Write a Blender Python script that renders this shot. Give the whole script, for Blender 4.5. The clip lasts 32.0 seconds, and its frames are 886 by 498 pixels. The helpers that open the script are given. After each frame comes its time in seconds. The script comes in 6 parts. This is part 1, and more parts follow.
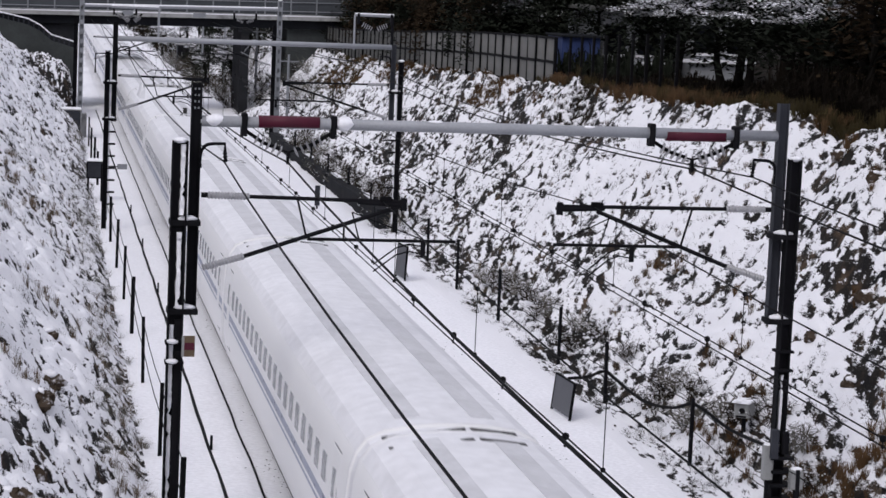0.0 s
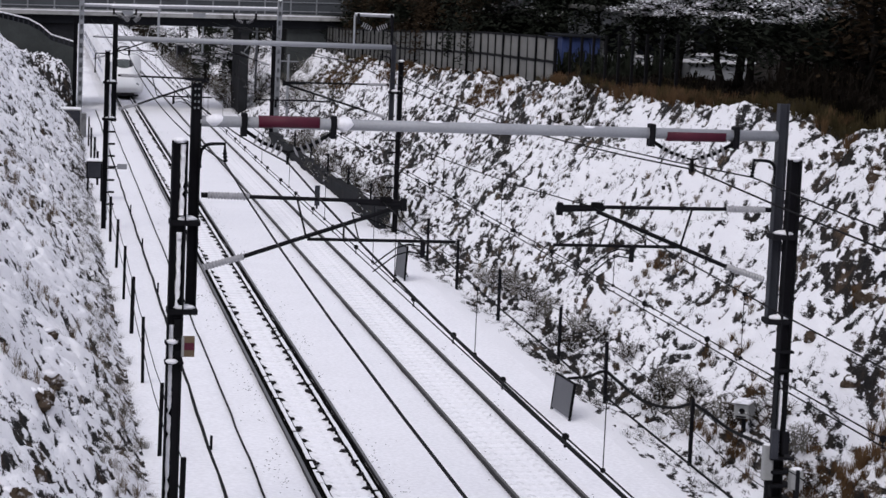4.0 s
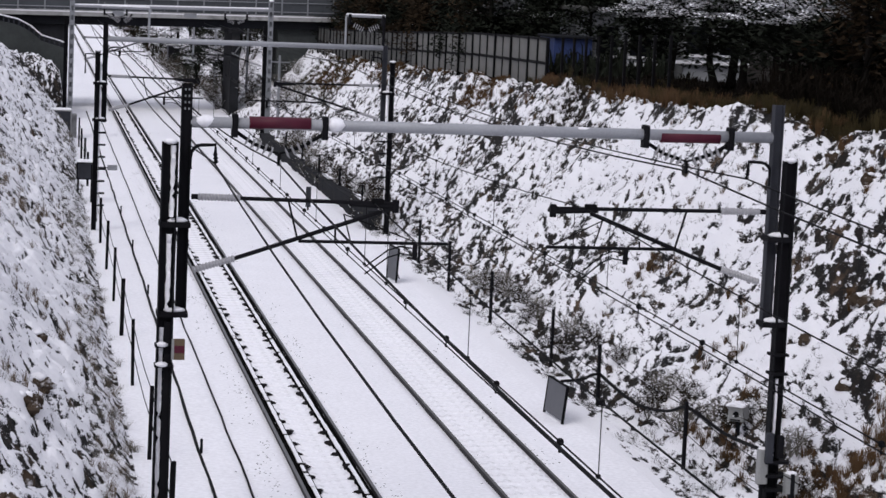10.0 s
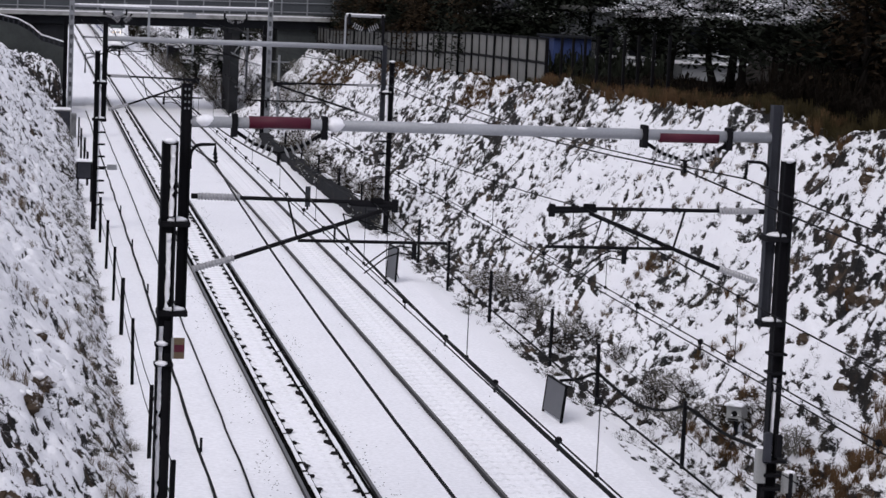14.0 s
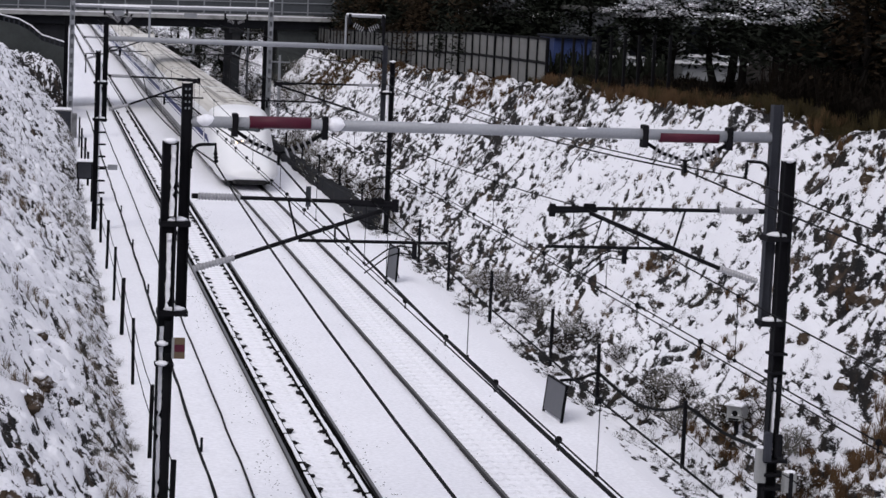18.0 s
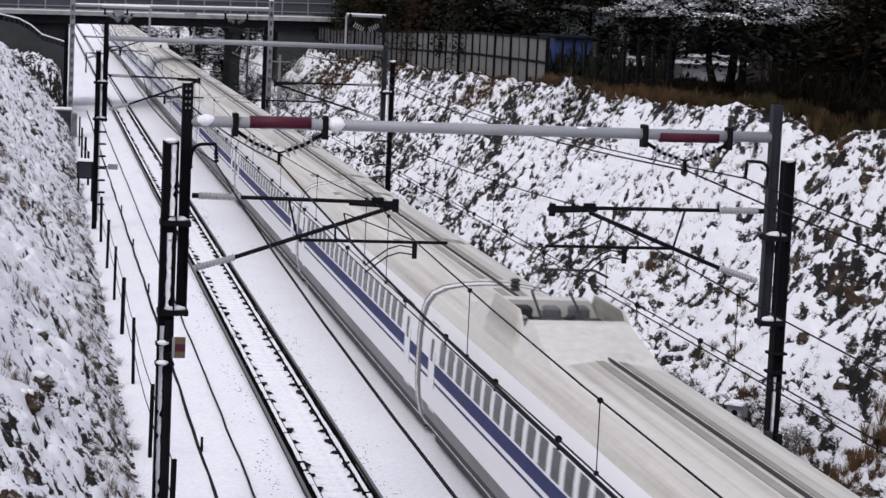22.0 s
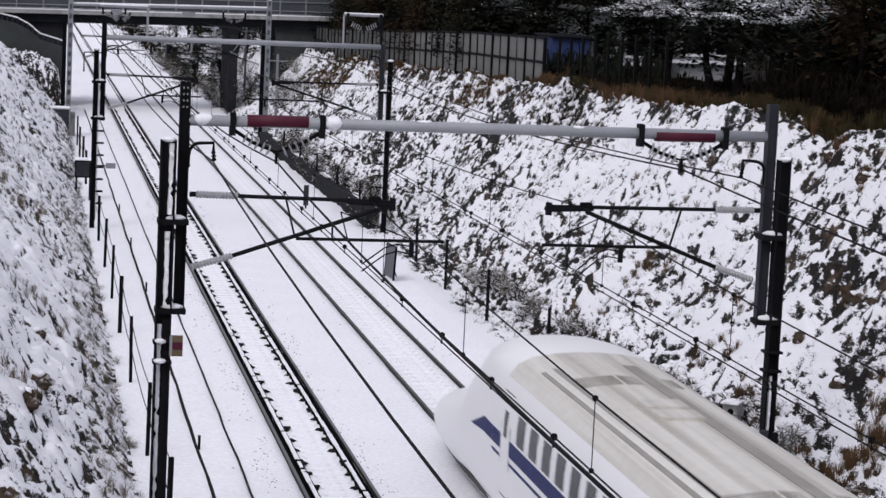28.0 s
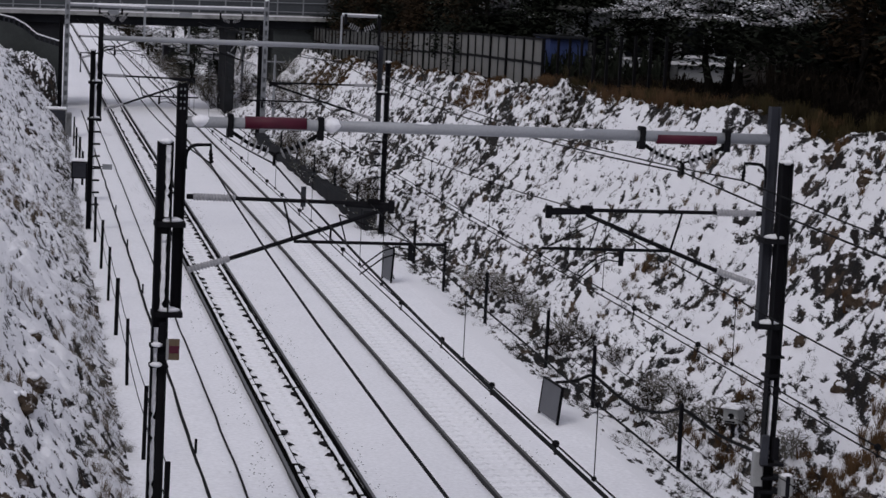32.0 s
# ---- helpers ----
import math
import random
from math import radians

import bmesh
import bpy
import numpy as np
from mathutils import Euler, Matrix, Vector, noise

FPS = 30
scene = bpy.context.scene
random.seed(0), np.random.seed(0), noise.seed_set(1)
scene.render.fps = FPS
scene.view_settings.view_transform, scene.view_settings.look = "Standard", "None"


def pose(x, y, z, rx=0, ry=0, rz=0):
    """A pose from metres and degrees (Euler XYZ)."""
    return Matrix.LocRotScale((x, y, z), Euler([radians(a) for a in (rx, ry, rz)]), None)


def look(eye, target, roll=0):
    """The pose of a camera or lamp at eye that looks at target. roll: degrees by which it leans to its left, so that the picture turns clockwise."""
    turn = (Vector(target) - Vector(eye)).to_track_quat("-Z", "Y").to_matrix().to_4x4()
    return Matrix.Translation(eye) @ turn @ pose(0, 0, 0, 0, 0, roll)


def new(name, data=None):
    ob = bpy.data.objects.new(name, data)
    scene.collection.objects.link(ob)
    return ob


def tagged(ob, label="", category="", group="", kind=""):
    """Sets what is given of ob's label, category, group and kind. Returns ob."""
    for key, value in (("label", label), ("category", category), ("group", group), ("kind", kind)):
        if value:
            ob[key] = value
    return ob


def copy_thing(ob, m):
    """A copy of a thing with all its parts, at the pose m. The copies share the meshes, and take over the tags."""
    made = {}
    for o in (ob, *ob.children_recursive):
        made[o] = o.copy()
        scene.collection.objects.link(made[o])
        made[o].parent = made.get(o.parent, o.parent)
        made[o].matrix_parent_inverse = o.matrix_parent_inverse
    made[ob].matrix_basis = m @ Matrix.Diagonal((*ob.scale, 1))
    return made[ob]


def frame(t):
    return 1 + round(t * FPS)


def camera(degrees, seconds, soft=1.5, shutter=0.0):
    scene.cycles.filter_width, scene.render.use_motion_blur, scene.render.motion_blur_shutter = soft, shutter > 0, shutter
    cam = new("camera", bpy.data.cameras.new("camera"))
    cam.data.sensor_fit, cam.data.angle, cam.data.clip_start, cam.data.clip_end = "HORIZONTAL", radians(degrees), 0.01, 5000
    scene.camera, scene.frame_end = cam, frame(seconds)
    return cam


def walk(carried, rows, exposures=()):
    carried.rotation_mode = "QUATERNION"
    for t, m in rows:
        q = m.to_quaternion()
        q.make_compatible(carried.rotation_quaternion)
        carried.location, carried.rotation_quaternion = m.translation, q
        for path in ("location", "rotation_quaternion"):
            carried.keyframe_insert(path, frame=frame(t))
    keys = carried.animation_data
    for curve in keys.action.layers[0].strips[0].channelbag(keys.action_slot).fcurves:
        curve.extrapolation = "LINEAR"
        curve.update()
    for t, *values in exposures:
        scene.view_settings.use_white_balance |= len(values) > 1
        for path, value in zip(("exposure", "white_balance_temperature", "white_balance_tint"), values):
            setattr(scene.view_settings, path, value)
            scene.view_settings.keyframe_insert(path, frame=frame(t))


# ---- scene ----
# A snowy railway cutting: two straight tracks along +y, 4.2 m apart, rail tops at z = 0.
cam = camera(22.56, 32.0, soft=1.5, shutter=0.13)
walk(cam, [
    (0, pose(-8.649, -0.229, 10.693, 83.128, -2.519, -10.042)),
    (1, pose(-8.651, -0.220, 10.691, 83.129, -2.531, -10.045)),
    (2, pose(-8.650, -0.224, 10.693, 83.128, -2.534, -10.042)),
    (3, pose(-8.650, -0.226, 10.697, 83.125, -2.524, -10.041)),
    (3.5, pose(-8.650, -0.228, 10.698, 83.124, -2.520, -10.041)),
    (5.5, pose(-8.651, -0.166, 10.695, 83.130, -2.550, -10.078)),
    (6, pose(-8.642, -0.135, 10.691, 83.135, -2.551, -10.085)),
    (6.5, pose(-8.633, -0.074, 10.686, 83.139, -2.549, -10.108)),
    (7, pose(-8.626, -0.020, 10.680, 83.148, -2.556, -10.131)),
    (7.5, pose(-8.626, 0.022, 10.680, 83.151, -2.555, -10.159)),
    (8, pose(-8.621, 0.069, 10.678, 83.157, -2.566, -10.186)),
    (8.5, pose(-8.616, 0.110, 10.676, 83.160, -2.572, -10.211)),
    (9, pose(-8.613, 0.138, 10.673, 83.163, -2.585, -10.236)),
    (9.5, pose(-8.613, 0.138, 10.672, 83.164, -2.588, -10.258)),
    (10, pose(-8.613, 0.138, 10.672, 83.165, -2.590, -10.273)),
    (11, pose(-8.614, 0.121, 10.675, 83.164, -2.582, -10.281)),
    (12, pose(-8.620, 0.072, 10.679, 83.162, -2.576, -10.283)),
    (13, pose(-8.628, 0.038, 10.677, 83.163, -2.611, -10.287)),
    (14, pose(-8.628, 0.029, 10.677, 83.162, -2.627, -10.285)),
    (14.5, pose(-8.627, 0.032, 10.677, 83.162, -2.624, -10.284)),
    (16.5, pose(-8.627, 0.031, 10.675, 83.164, -2.621, -10.284)),
    (17.5, pose(-8.623, 0.019, 10.673, 83.165, -2.619, -10.277)),
    (18.5, pose(-8.627, 0.003, 10.677, 83.161, -2.614, -10.263)),
    (20, pose(-8.633, -0.021, 10.674, 83.163, -2.624, -10.267)),
    (21, pose(-8.635, -0.044, 10.678, 83.160, -2.624, -10.267)),
    (22, pose(-8.635, -0.043, 10.682, 83.152, -2.620, -10.267)),
    (23, pose(-8.637, -0.061, 10.688, 83.143, -2.609, -10.273)),
    (24, pose(-8.642, -0.101, 10.698, 83.131, -2.591, -10.283)),
    (25, pose(-8.639, -0.117, 10.695, 83.132, -2.617, -10.281)),
    (25.5, pose(-8.636, -0.114, 10.691, 83.135, -2.629, -10.280)),
    (27.5, pose(-8.637, -0.168, 10.684, 83.142, -2.683, -10.312)),
    (28, pose(-8.636, -0.167, 10.684, 83.142, -2.686, -10.314)),
    (29, pose(-8.634, -0.149, 10.684, 83.142, -2.689, -10.324)),
    (29.5, pose(-8.632, -0.104, 10.682, 83.146, -2.701, -10.333)),
    (30, pose(-8.626, -0.042, 10.681, 83.149, -2.718, -10.340)),
    (30.5, pose(-8.623, 0.031, 10.681, 83.153, -2.739, -10.354)),
    (31, pose(-8.616, 0.092, 10.682, 83.156, -2.759, -10.362)),
    (31.5, pose(-8.617, 0.151, 10.681, 83.162, -2.779, -10.377)),
    (32, pose(-8.618, 0.207, 10.679, 83.170, -2.789, -10.390)),
], exposures=[(0, 0.02), (12, 0.0), (18.5, 0.0), (20, 0.06), (22, 0.13), (27, 0.11), (28, 0.03), (29, -0.04), (30, -0.03), (31, -0.27), (32, -0.56)])

# ---- light: overcast winter sky ----
world = bpy.data.worlds.new("overcast_sky")
scene.world = world
world.use_nodes = True
wn = world.node_tree
wbg = wn.nodes["Background"]
sky = wn.nodes.new("ShaderNodeTexSky")
sky.sky_type, sky.sun_disc = "NISHITA", False
sky.sun_elevation, sky.sun_rotation = radians(47), radians(221)
sky.air_density, sky.dust_density = 1.0, 4.0
wmix = wn.nodes.new("ShaderNodeMix")
wmix.data_type = "RGBA"
wmix.inputs["Factor"].default_value = 0.8
wmix.inputs[7].default_value = (8.0, 8.0, 9.2, 1)
wn.links.new(sky.outputs[0], wmix.inputs[6])
# an overcast sky is brightest overhead
wco = wn.nodes.new("ShaderNodeTexCoord")
wsep = wn.nodes.new("ShaderNodeSeparateXYZ")
wmap = wn.nodes.new("ShaderNodeMapRange")
wmap.inputs["To Min"].default_value, wmap.inputs["To Max"].default_value = 0.75, 1.25
wmul = wn.nodes.new("ShaderNodeVectorMath")
wmul.operation = "SCALE"
wn.links.new(wco.outputs["Generated"], wsep.inputs[0])
wn.links.new(wsep.outputs["Z"], wmap.inputs["Value"])
wn.links.new(wmix.outputs[2], wmul.inputs[0])
wn.links.new(wmap.outputs[0], wmul.inputs["Scale"])
wn.links.new(wmul.outputs[0], wbg.inputs[0])
wbg.inputs[1].default_value = 0.095
sun = new("sun", bpy.data.lights.new("sun", "SUN"))
sun.data.energy, sun.data.angle, sun.data.color = 1.1, radians(25), (1.0, 0.98, 0.97)
sun.matrix_world = look((-28, -32, 46), (0, 0, 0))


# ---- materials ----
def nodes_of(name):
    m = bpy.data.materials.new(name)
    m.use_nodes = True
    t = m.node_tree
    return m, t, t.nodes["Principled BSDF"]


def noise_node(t, scale, detail=4.0, rough=0.55, stretch=None):
    n = t.nodes.new("ShaderNodeTexNoise")
    n.inputs["Scale"].default_value, n.inputs["Detail"].default_value, n.inputs["Roughness"].default_value = scale, detail, rough
    co = t.nodes.new("ShaderNodeTexCoord")
    mp = t.nodes.new("ShaderNodeMapping")
    if stretch:
        mp.inputs["Scale"].default_value = stretch
    t.links.new(co.outputs["Object"], mp.inputs["Vector"])
    t.links.new(mp.outputs["Vector"], n.inputs["Vector"])
    return n.outputs["Fac"]


def ramp(t, fac, stops):
    r = t.nodes.new("ShaderNodeValToRGB")
    e = r.color_ramp.elements
    while len(e) < len(stops):
        e.new(0.5)
    for el, (pos, col) in zip(e, stops):
        el.position, el.color = pos, (*col, 1)
    t.links.new(fac, r.inputs["Fac"])
    return r.outputs["Color"]


def mix(t, fac, a, b, mode="MIX"):
    n = t.nodes.new("ShaderNodeMix")
    n.data_type, n.blend_type = "RGBA", mode
    for val, k in ((fac, 0), (a, 6), (b, 7)):
        if isinstance(val, (int, float)):
            n.inputs[k].default_value = val
        elif isinstance(val, tuple):
            n.inputs[k].default_value = (*val, 1)
        else:
            t.links.new(val, n.inputs[k])
    return n.outputs[2]


def bump(t, bsdf, height, strength=0.3, dist=0.02):
    b = t.nodes.new("ShaderNodeBump")
    b.inputs["Strength"].default_value, b.inputs["Distance"].default_value = strength, dist
    t.links.new(height, b.inputs["Height"])
    t.links.new(b.outputs["Normal"], bsdf.inputs["Normal"])


def shade(c, k):
    return tuple(min(1.0, v * k) for v in c)


def material(name, col, rough=0.6, metal=0.0, scale=3.0, fine=40.0, var=0.25, relief=0.15, dirt=None, dirt_amount=0.5, spec=0.3):
    """A surface of one base colour with stains at a large scale and grain at a fine one."""
    m, t, b = nodes_of(name)
    big, small = noise_node(t, scale), noise_node(t, fine, 3)
    c = ramp(t, big, [(0.3, shade(col, 1 - var)), (0.7, shade(col, 1 + var * 0.6))])
    c = mix(t, 0.35, c, ramp(t, small, [(0.3, shade(col, 0.7 if var > 0.03 else 0.96)), (0.7, shade(col, 1.15 if var > 0.03 else 1.02))]))
    if dirt:
        c = mix(t, ramp(t, noise_node(t, scale * 1.7, 6, 0.65), [(dirt_amount, (0, 0, 0)), (dirt_amount + 0.16, (1, 1, 1))]), c, dirt)
    t.links.new(c, b.inputs["Base Color"])
    b.inputs["Metallic"].default_value = metal
    b.inputs["Specular IOR Level"].default_value = spec
    rr = t.nodes.new("ShaderNodeMapRange")
    rr.inputs["To Min"].default_value, rr.inputs["To Max"].default_value = max(0.03, rough - min(0.12, var)), min(1, rough + min(0.12, var))
    t.links.new(small, rr.inputs["Value"])
    t.links.new(rr.outputs[0], b.inputs["Roughness"])
    bump(t, b, small, relief, 0.01)
    return m


def glow(name, col, strength):
    m, t, b = nodes_of(name)
    b.inputs["Base Color"].default_value = (*col, 1)
    b.inputs["Emission Color"].default_value = (*col, 1)
    b.inputs["Emission Strength"].default_value = strength
    return m


SNOW_COL = (0.83, 0.83, 0.87)
M_SNOW = material("snow", SNOW_COL, 0.75, scale=0.6, fine=9, var=0.04, relief=0.35)
M_STEEL = material("galvanised_steel", (0.24, 0.25, 0.27), 0.5, 0.3, scale=2, fine=30, var=0.2)
M_PIPE = material("grey_painted_pipe", (0.3, 0.31, 0.335), 0.5, 0.1, scale=2, fine=20, var=0.12)
M_DARK = material("dark_weathered_steel", (0.009, 0.009, 0.011), 0.75, 0.0, scale=2, fine=30, var=0.4, spec=0.06)
M_MID = material("grey_weathered_steel", (0.035, 0.037, 0.046), 0.6, 0.0, scale=2, fine=30, var=0.35, spec=0.12)
M_BLACK = material("black_cable", (0.006, 0.006, 0.007), 0.7, scale=5, fine=40, spec=0.05)
M_RED = material("dark_red_paint", (0.07, 0.005, 0.019), 0.55, scale=3, fine=40, var=0.3)
M_INSUL = material("glazed_grey_insulator", (0.34, 0.34, 0.36), 0.25, scale=3, fine=20, var=0.15)
M_RAIL = material("rusty_rail_side", (0.012, 0.011, 0.012), 0.6, 0.0, spec=0.15, scale=1, fine=20, var=0.3)
M_GROOVE = material("matt_black_groove", (0.006, 0.006, 0.006), 0.95, spec=0.0, scale=1, fine=20, var=0.4)
M_HEAD = material("worn_rail_head", (0.11, 0.11, 0.12), 0.55, 0.0, spec=0.3, scale=1, fine=20, var=0.2)
M_HEAD_W = material("dull_rail_head", (0.085, 0.083, 0.085), 0.6, spec=0.2, scale=1, fine=20, var=0.3)
M_BALLAST = material("wet_dark_ballast", (0.014, 0.013, 0.014), 0.85, scale=4, fine=14, var=0.5, relief=0.8, dirt=SNOW_COL, dirt_amount=0.7, spec=0.05)
M_SLEEPER = material("snow_dusted_concrete", (0.6, 0.6, 0.63), 0.8, scale=3, fine=14, var=0.2, relief=0.5, dirt=SNOW_COL, dirt_amount=0.36)
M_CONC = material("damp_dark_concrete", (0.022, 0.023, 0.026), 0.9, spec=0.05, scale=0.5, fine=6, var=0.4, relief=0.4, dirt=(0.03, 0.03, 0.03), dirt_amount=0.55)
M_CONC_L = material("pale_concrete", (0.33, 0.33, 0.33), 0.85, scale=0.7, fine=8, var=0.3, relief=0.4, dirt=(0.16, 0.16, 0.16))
M_PANEL = material("weathered_grey_sheet", (0.125, 0.125, 0.12), 0.7, scale=1.3, fine=12, var=0.35, relief=0.2, dirt=(0.12, 0.115, 0.105))
M_PANEL_D = material("dark_weathered_sheet", (0.07, 0.07, 0.066), 0.7, scale=1.3, fine=12, var=0.35, relief=0.2, dirt=(0.03, 0.03, 0.028))
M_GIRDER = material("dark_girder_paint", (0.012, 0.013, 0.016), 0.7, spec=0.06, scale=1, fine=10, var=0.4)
M_MESH = material("grey_bridge_sheet", (0.06, 0.066, 0.074), 0.6, spec=0.2, scale=0.6, fine=8, var=0.25)
M_BOXW = material("white_equipment_paint", (0.26, 0.265, 0.265), 0.5, scale=2, fine=20, var=0.12)
M_SIGN = material("grey_sign_back", (0.1, 0.104, 0.118), 0.5, scale=2, fine=20, var=0.15)
M_GRASS = material("dry_brown_grass", (0.13, 0.095, 0.062), 0.9, scale=1.5, fine=12, var=0.5)
M_WEED = material("dark_frosted_weeds", (0.035, 0.033, 0.027), 0.9, spec=0.05, scale=1.5, fine=12, var=0.5)
M_FROST = material("frosted_grey_stalks", (0.15, 0.14, 0.12), 0.9, spec=0.05, scale=1.5, fine=12, var=0.5)
M_OLIVE = material("olive_brown_grass", (0.05, 0.04, 0.019), 0.9, spec=0.05, scale=0.8, fine=10, var=0.6)
M_OCHRE = material("rust_coloured_grass", (0.1, 0.06, 0.032), 0.9, spec=0.05, scale=0.8, fine=10, var=0.5)
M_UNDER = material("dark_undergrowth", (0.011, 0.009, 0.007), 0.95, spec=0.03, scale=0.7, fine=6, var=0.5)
M_TWIG = material("bare_brown_twigs", (0.034, 0.027, 0.02), 0.9, spec=0.05, scale=2, fine=20, var=0.4)
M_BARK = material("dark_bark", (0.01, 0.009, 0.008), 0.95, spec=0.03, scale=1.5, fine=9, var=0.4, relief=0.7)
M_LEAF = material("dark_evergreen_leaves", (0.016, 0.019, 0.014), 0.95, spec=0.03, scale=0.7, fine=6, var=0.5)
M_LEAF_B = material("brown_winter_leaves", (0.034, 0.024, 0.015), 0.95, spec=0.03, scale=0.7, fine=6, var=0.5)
M_WING = material("grey_damp_wall", (0.05, 0.055, 0.055), 0.9, spec=0.05, scale=0.5, fine=6, var=0.4, relief=0.4)
M_BLUE_SHEET = material("blue_sheet", (0.03, 0.05, 0.15), 0.6, scale=0.5, fine=6, var=0.35)
M_HOUSE = material("pale_house_wall", (0.3, 0.31, 0.33), 0.7, scale=0.4, fine=6, var=0.15)
M_TRAIN = material("white_train_paint", (0.8, 0.8, 0.81), 0.3, scale=0.25, fine=1.2, var=0.02, relief=0.0)
M_ROOF_N = material("snowy_train_roof", (0.72, 0.72, 0.75), 0.5, scale=0.7, fine=4, var=0.08, relief=0.05)
M_ROOF_DARK = material("dark_roof_walkway", (0.29, 0.275, 0.25), 0.7, scale=1.2, fine=8, var=0.25)
M_ROOF_DARK_N = material("frosted_roof_walkway", (0.56, 0.56, 0.585), 0.7, scale=1.2, fine=8, var=0.15)
M_BAND = material("deep_blue_band", (0.016, 0.024, 0.11), 0.5, scale=1, fine=5, var=0.1, relief=0.02, spec=0.1)
M_BAND_N = material("blue_band", (0.22, 0.25, 0.36), 0.3, scale=1, fine=5, var=0.1, relief=0.02)
M_GLASS = material("dark_window_glass", (0.008, 0.009, 0.012), 0.12, scale=1, fine=5, var=0.3, relief=0.02, spec=0.15)
M_GLASS_N = material("frosted_window_glass", (0.26, 0.27, 0.29), 0.25, scale=1, fine=5, var=0.3, relief=0.02)
M_SCREEN = material("windscreen_glass", (0.05, 0.062, 0.062), 0.08, scale=1, fine=5, var=0.2, relief=0.02)
M_SKIRT = material("grimy_underframe", (0.035, 0.034, 0.034), 0.7, scale=1, fine=8, var=0.4)
M_BELLOWS = material("grey_bellows", (0.16, 0.16, 0.17), 0.8, scale=1, fine=8, var=0.3)
M_RING = material("dark_gap_seal", (0.09, 0.09, 0.092), 0.8, scale=1, fine=8, var=0.3)
# lower flank grey: grime plus the shade there, put into the base colour
M_FLANK_LOW = material("shaded_grimy_lower_flank", (0.2, 0.2, 0.205), 0.6, scale=0.5, fine=6, var=0.35, relief=0.05, spec=0.2)
M_FAIRING = material("cream_grey_fairing", (0.62, 0.605, 0.57), 0.5, scale=0.8, fine=5, var=0.12, relief=0.05, dirt=(0.42, 0.4, 0.36), dirt_amount=0.6)
M_LAMP = glow("headlamp_glow", (1.0, 0.72, 0.45), 4.5)
M_LENS = material("headlamp_lens", (0.3, 0.29, 0.28), 0.15, scale=2, fine=9, var=0.25, relief=0.02)
M_TAIL = glow("tail_lamp_glow", (0.45, 0.07, 0.11), 0.12)


def slope_material(name, size=1.0):
    """Snow over rough grass. The mesh carries the depth of the snow: soil and stalks stay bare where it runs out."""
    m, t, b = nodes_of(name)

    def math_node(op, x, y, z=None):
        n = t.nodes.new("ShaderNodeMath")
        n.operation = op
        for k, val in enumerate((x, y) if z is None else (x, y, z)):
            if isinstance(val, (int, float)):
                n.inputs[k].default_value = val
            else:
                t.links.new(val, n.inputs[k])
        return n.outputs[0]

    depth = t.nodes.new("ShaderNodeAttribute")
    depth.attribute_name = "snow_depth"
    n3, n4 = noise_node(t, 7.5 * size, 6, 0.8, (1, 0.3, 1)), noise_node(t, 22.0, 4, 0.75, (1, 0.35, 1))
    c = math_node("MULTIPLY_ADD", n3, 8.0, -4.0)
    c = math_node("MULTIPLY_ADD", n4, 3.6, c)
    c = math_node("ADD", c, -1.8)
    c = math_node("ADD", c, depth.outputs["Fac"])
    c = math_node("MULTIPLY_ADD", c, 0.25, 0.5)
    cover = ramp(t, c, [(0.46, (0, 0, 0)), (0.5, (0.35, 0.35, 0.35)), (0.56, (0.85, 0.85, 0.85)), (0.66, (1, 1, 1))])
    soil = ramp(t, noise_node(t, 1.1, 5, 0.7), [(0.38, (0.007, 0.007, 0.008)), (0.55, (0.016, 0.013, 0.011)), (0.7, (0.085, 0.056, 0.036))])
    soil = mix(t, ramp(t, noise_node(t, 30.0, 3, 0.7), [(0.6, (0, 0, 0)), (0.8, (1, 1, 1))]), soil, (0.12, 0.1, 0.085))
    snow = ramp(t, n4, [(0.3, shade(SNOW_COL, 0.95)), (0.7, SNOW_COL)])
    t.links.new(mix(t, cover, soil, snow), b.inputs["Base Color"])
    b.inputs["Specular IOR Level"].default_value = 0.1
    b.inputs["Roughness"].default_value = 0.85
    bump(t, b, math_node("MULTIPLY_ADD", n4, 0.4, n3), 0.5, 0.1)
    return m


M_SLOPE = slope_material("snow_over_rough_grass")
M_SLOPE_L = slope_material("snow_over_short_grass", 0.8)
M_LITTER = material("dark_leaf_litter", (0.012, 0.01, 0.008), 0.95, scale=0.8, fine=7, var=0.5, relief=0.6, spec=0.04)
M_ROCK = material("brown_earth_clod", (0.062, 0.046, 0.034), 0.95, scale=2, fine=12, var=0.5, relief=0.6, dirt=SNOW_COL, dirt_amount=0.55, spec=0.05)


def streaked_roof():
    """Train roof with soot and rust streaks drawn out along its length."""
    m, t, b = nodes_of("streaked_train_roof")
    n = noise_node(t, 1.0, 4, 0.6, (3.2, 0.04, 1.0))
    c = ramp(t, n, [(0.36, (0.31, 0.275, 0.225)), (0.5, (0.52, 0.49, 0.44)), (0.62, (0.65, 0.63, 0.585))])
    c = mix(t, 0.3, c, ramp(t, noise_node(t, 5.0), [(0.3, (0.44, 0.425, 0.39)), (0.7, (0.65, 0.64, 0.61))]))
    t.links.new(c, b.inputs["Base Color"])
    b.inputs["Roughness"].default_value = 0.5
    return m


M_TRAIN_ROOF = streaked_roof()


# ---- builders ----
def mesh_of(name, verts, faces, mat, smooth=False):
    me = bpy.data.meshes.new(name)
    me.from_pydata([tuple(v) for v in verts], [], faces)
    me.materials.append(mat)
    if smooth:
        me.shade_smooth()
    me.update()
    return me


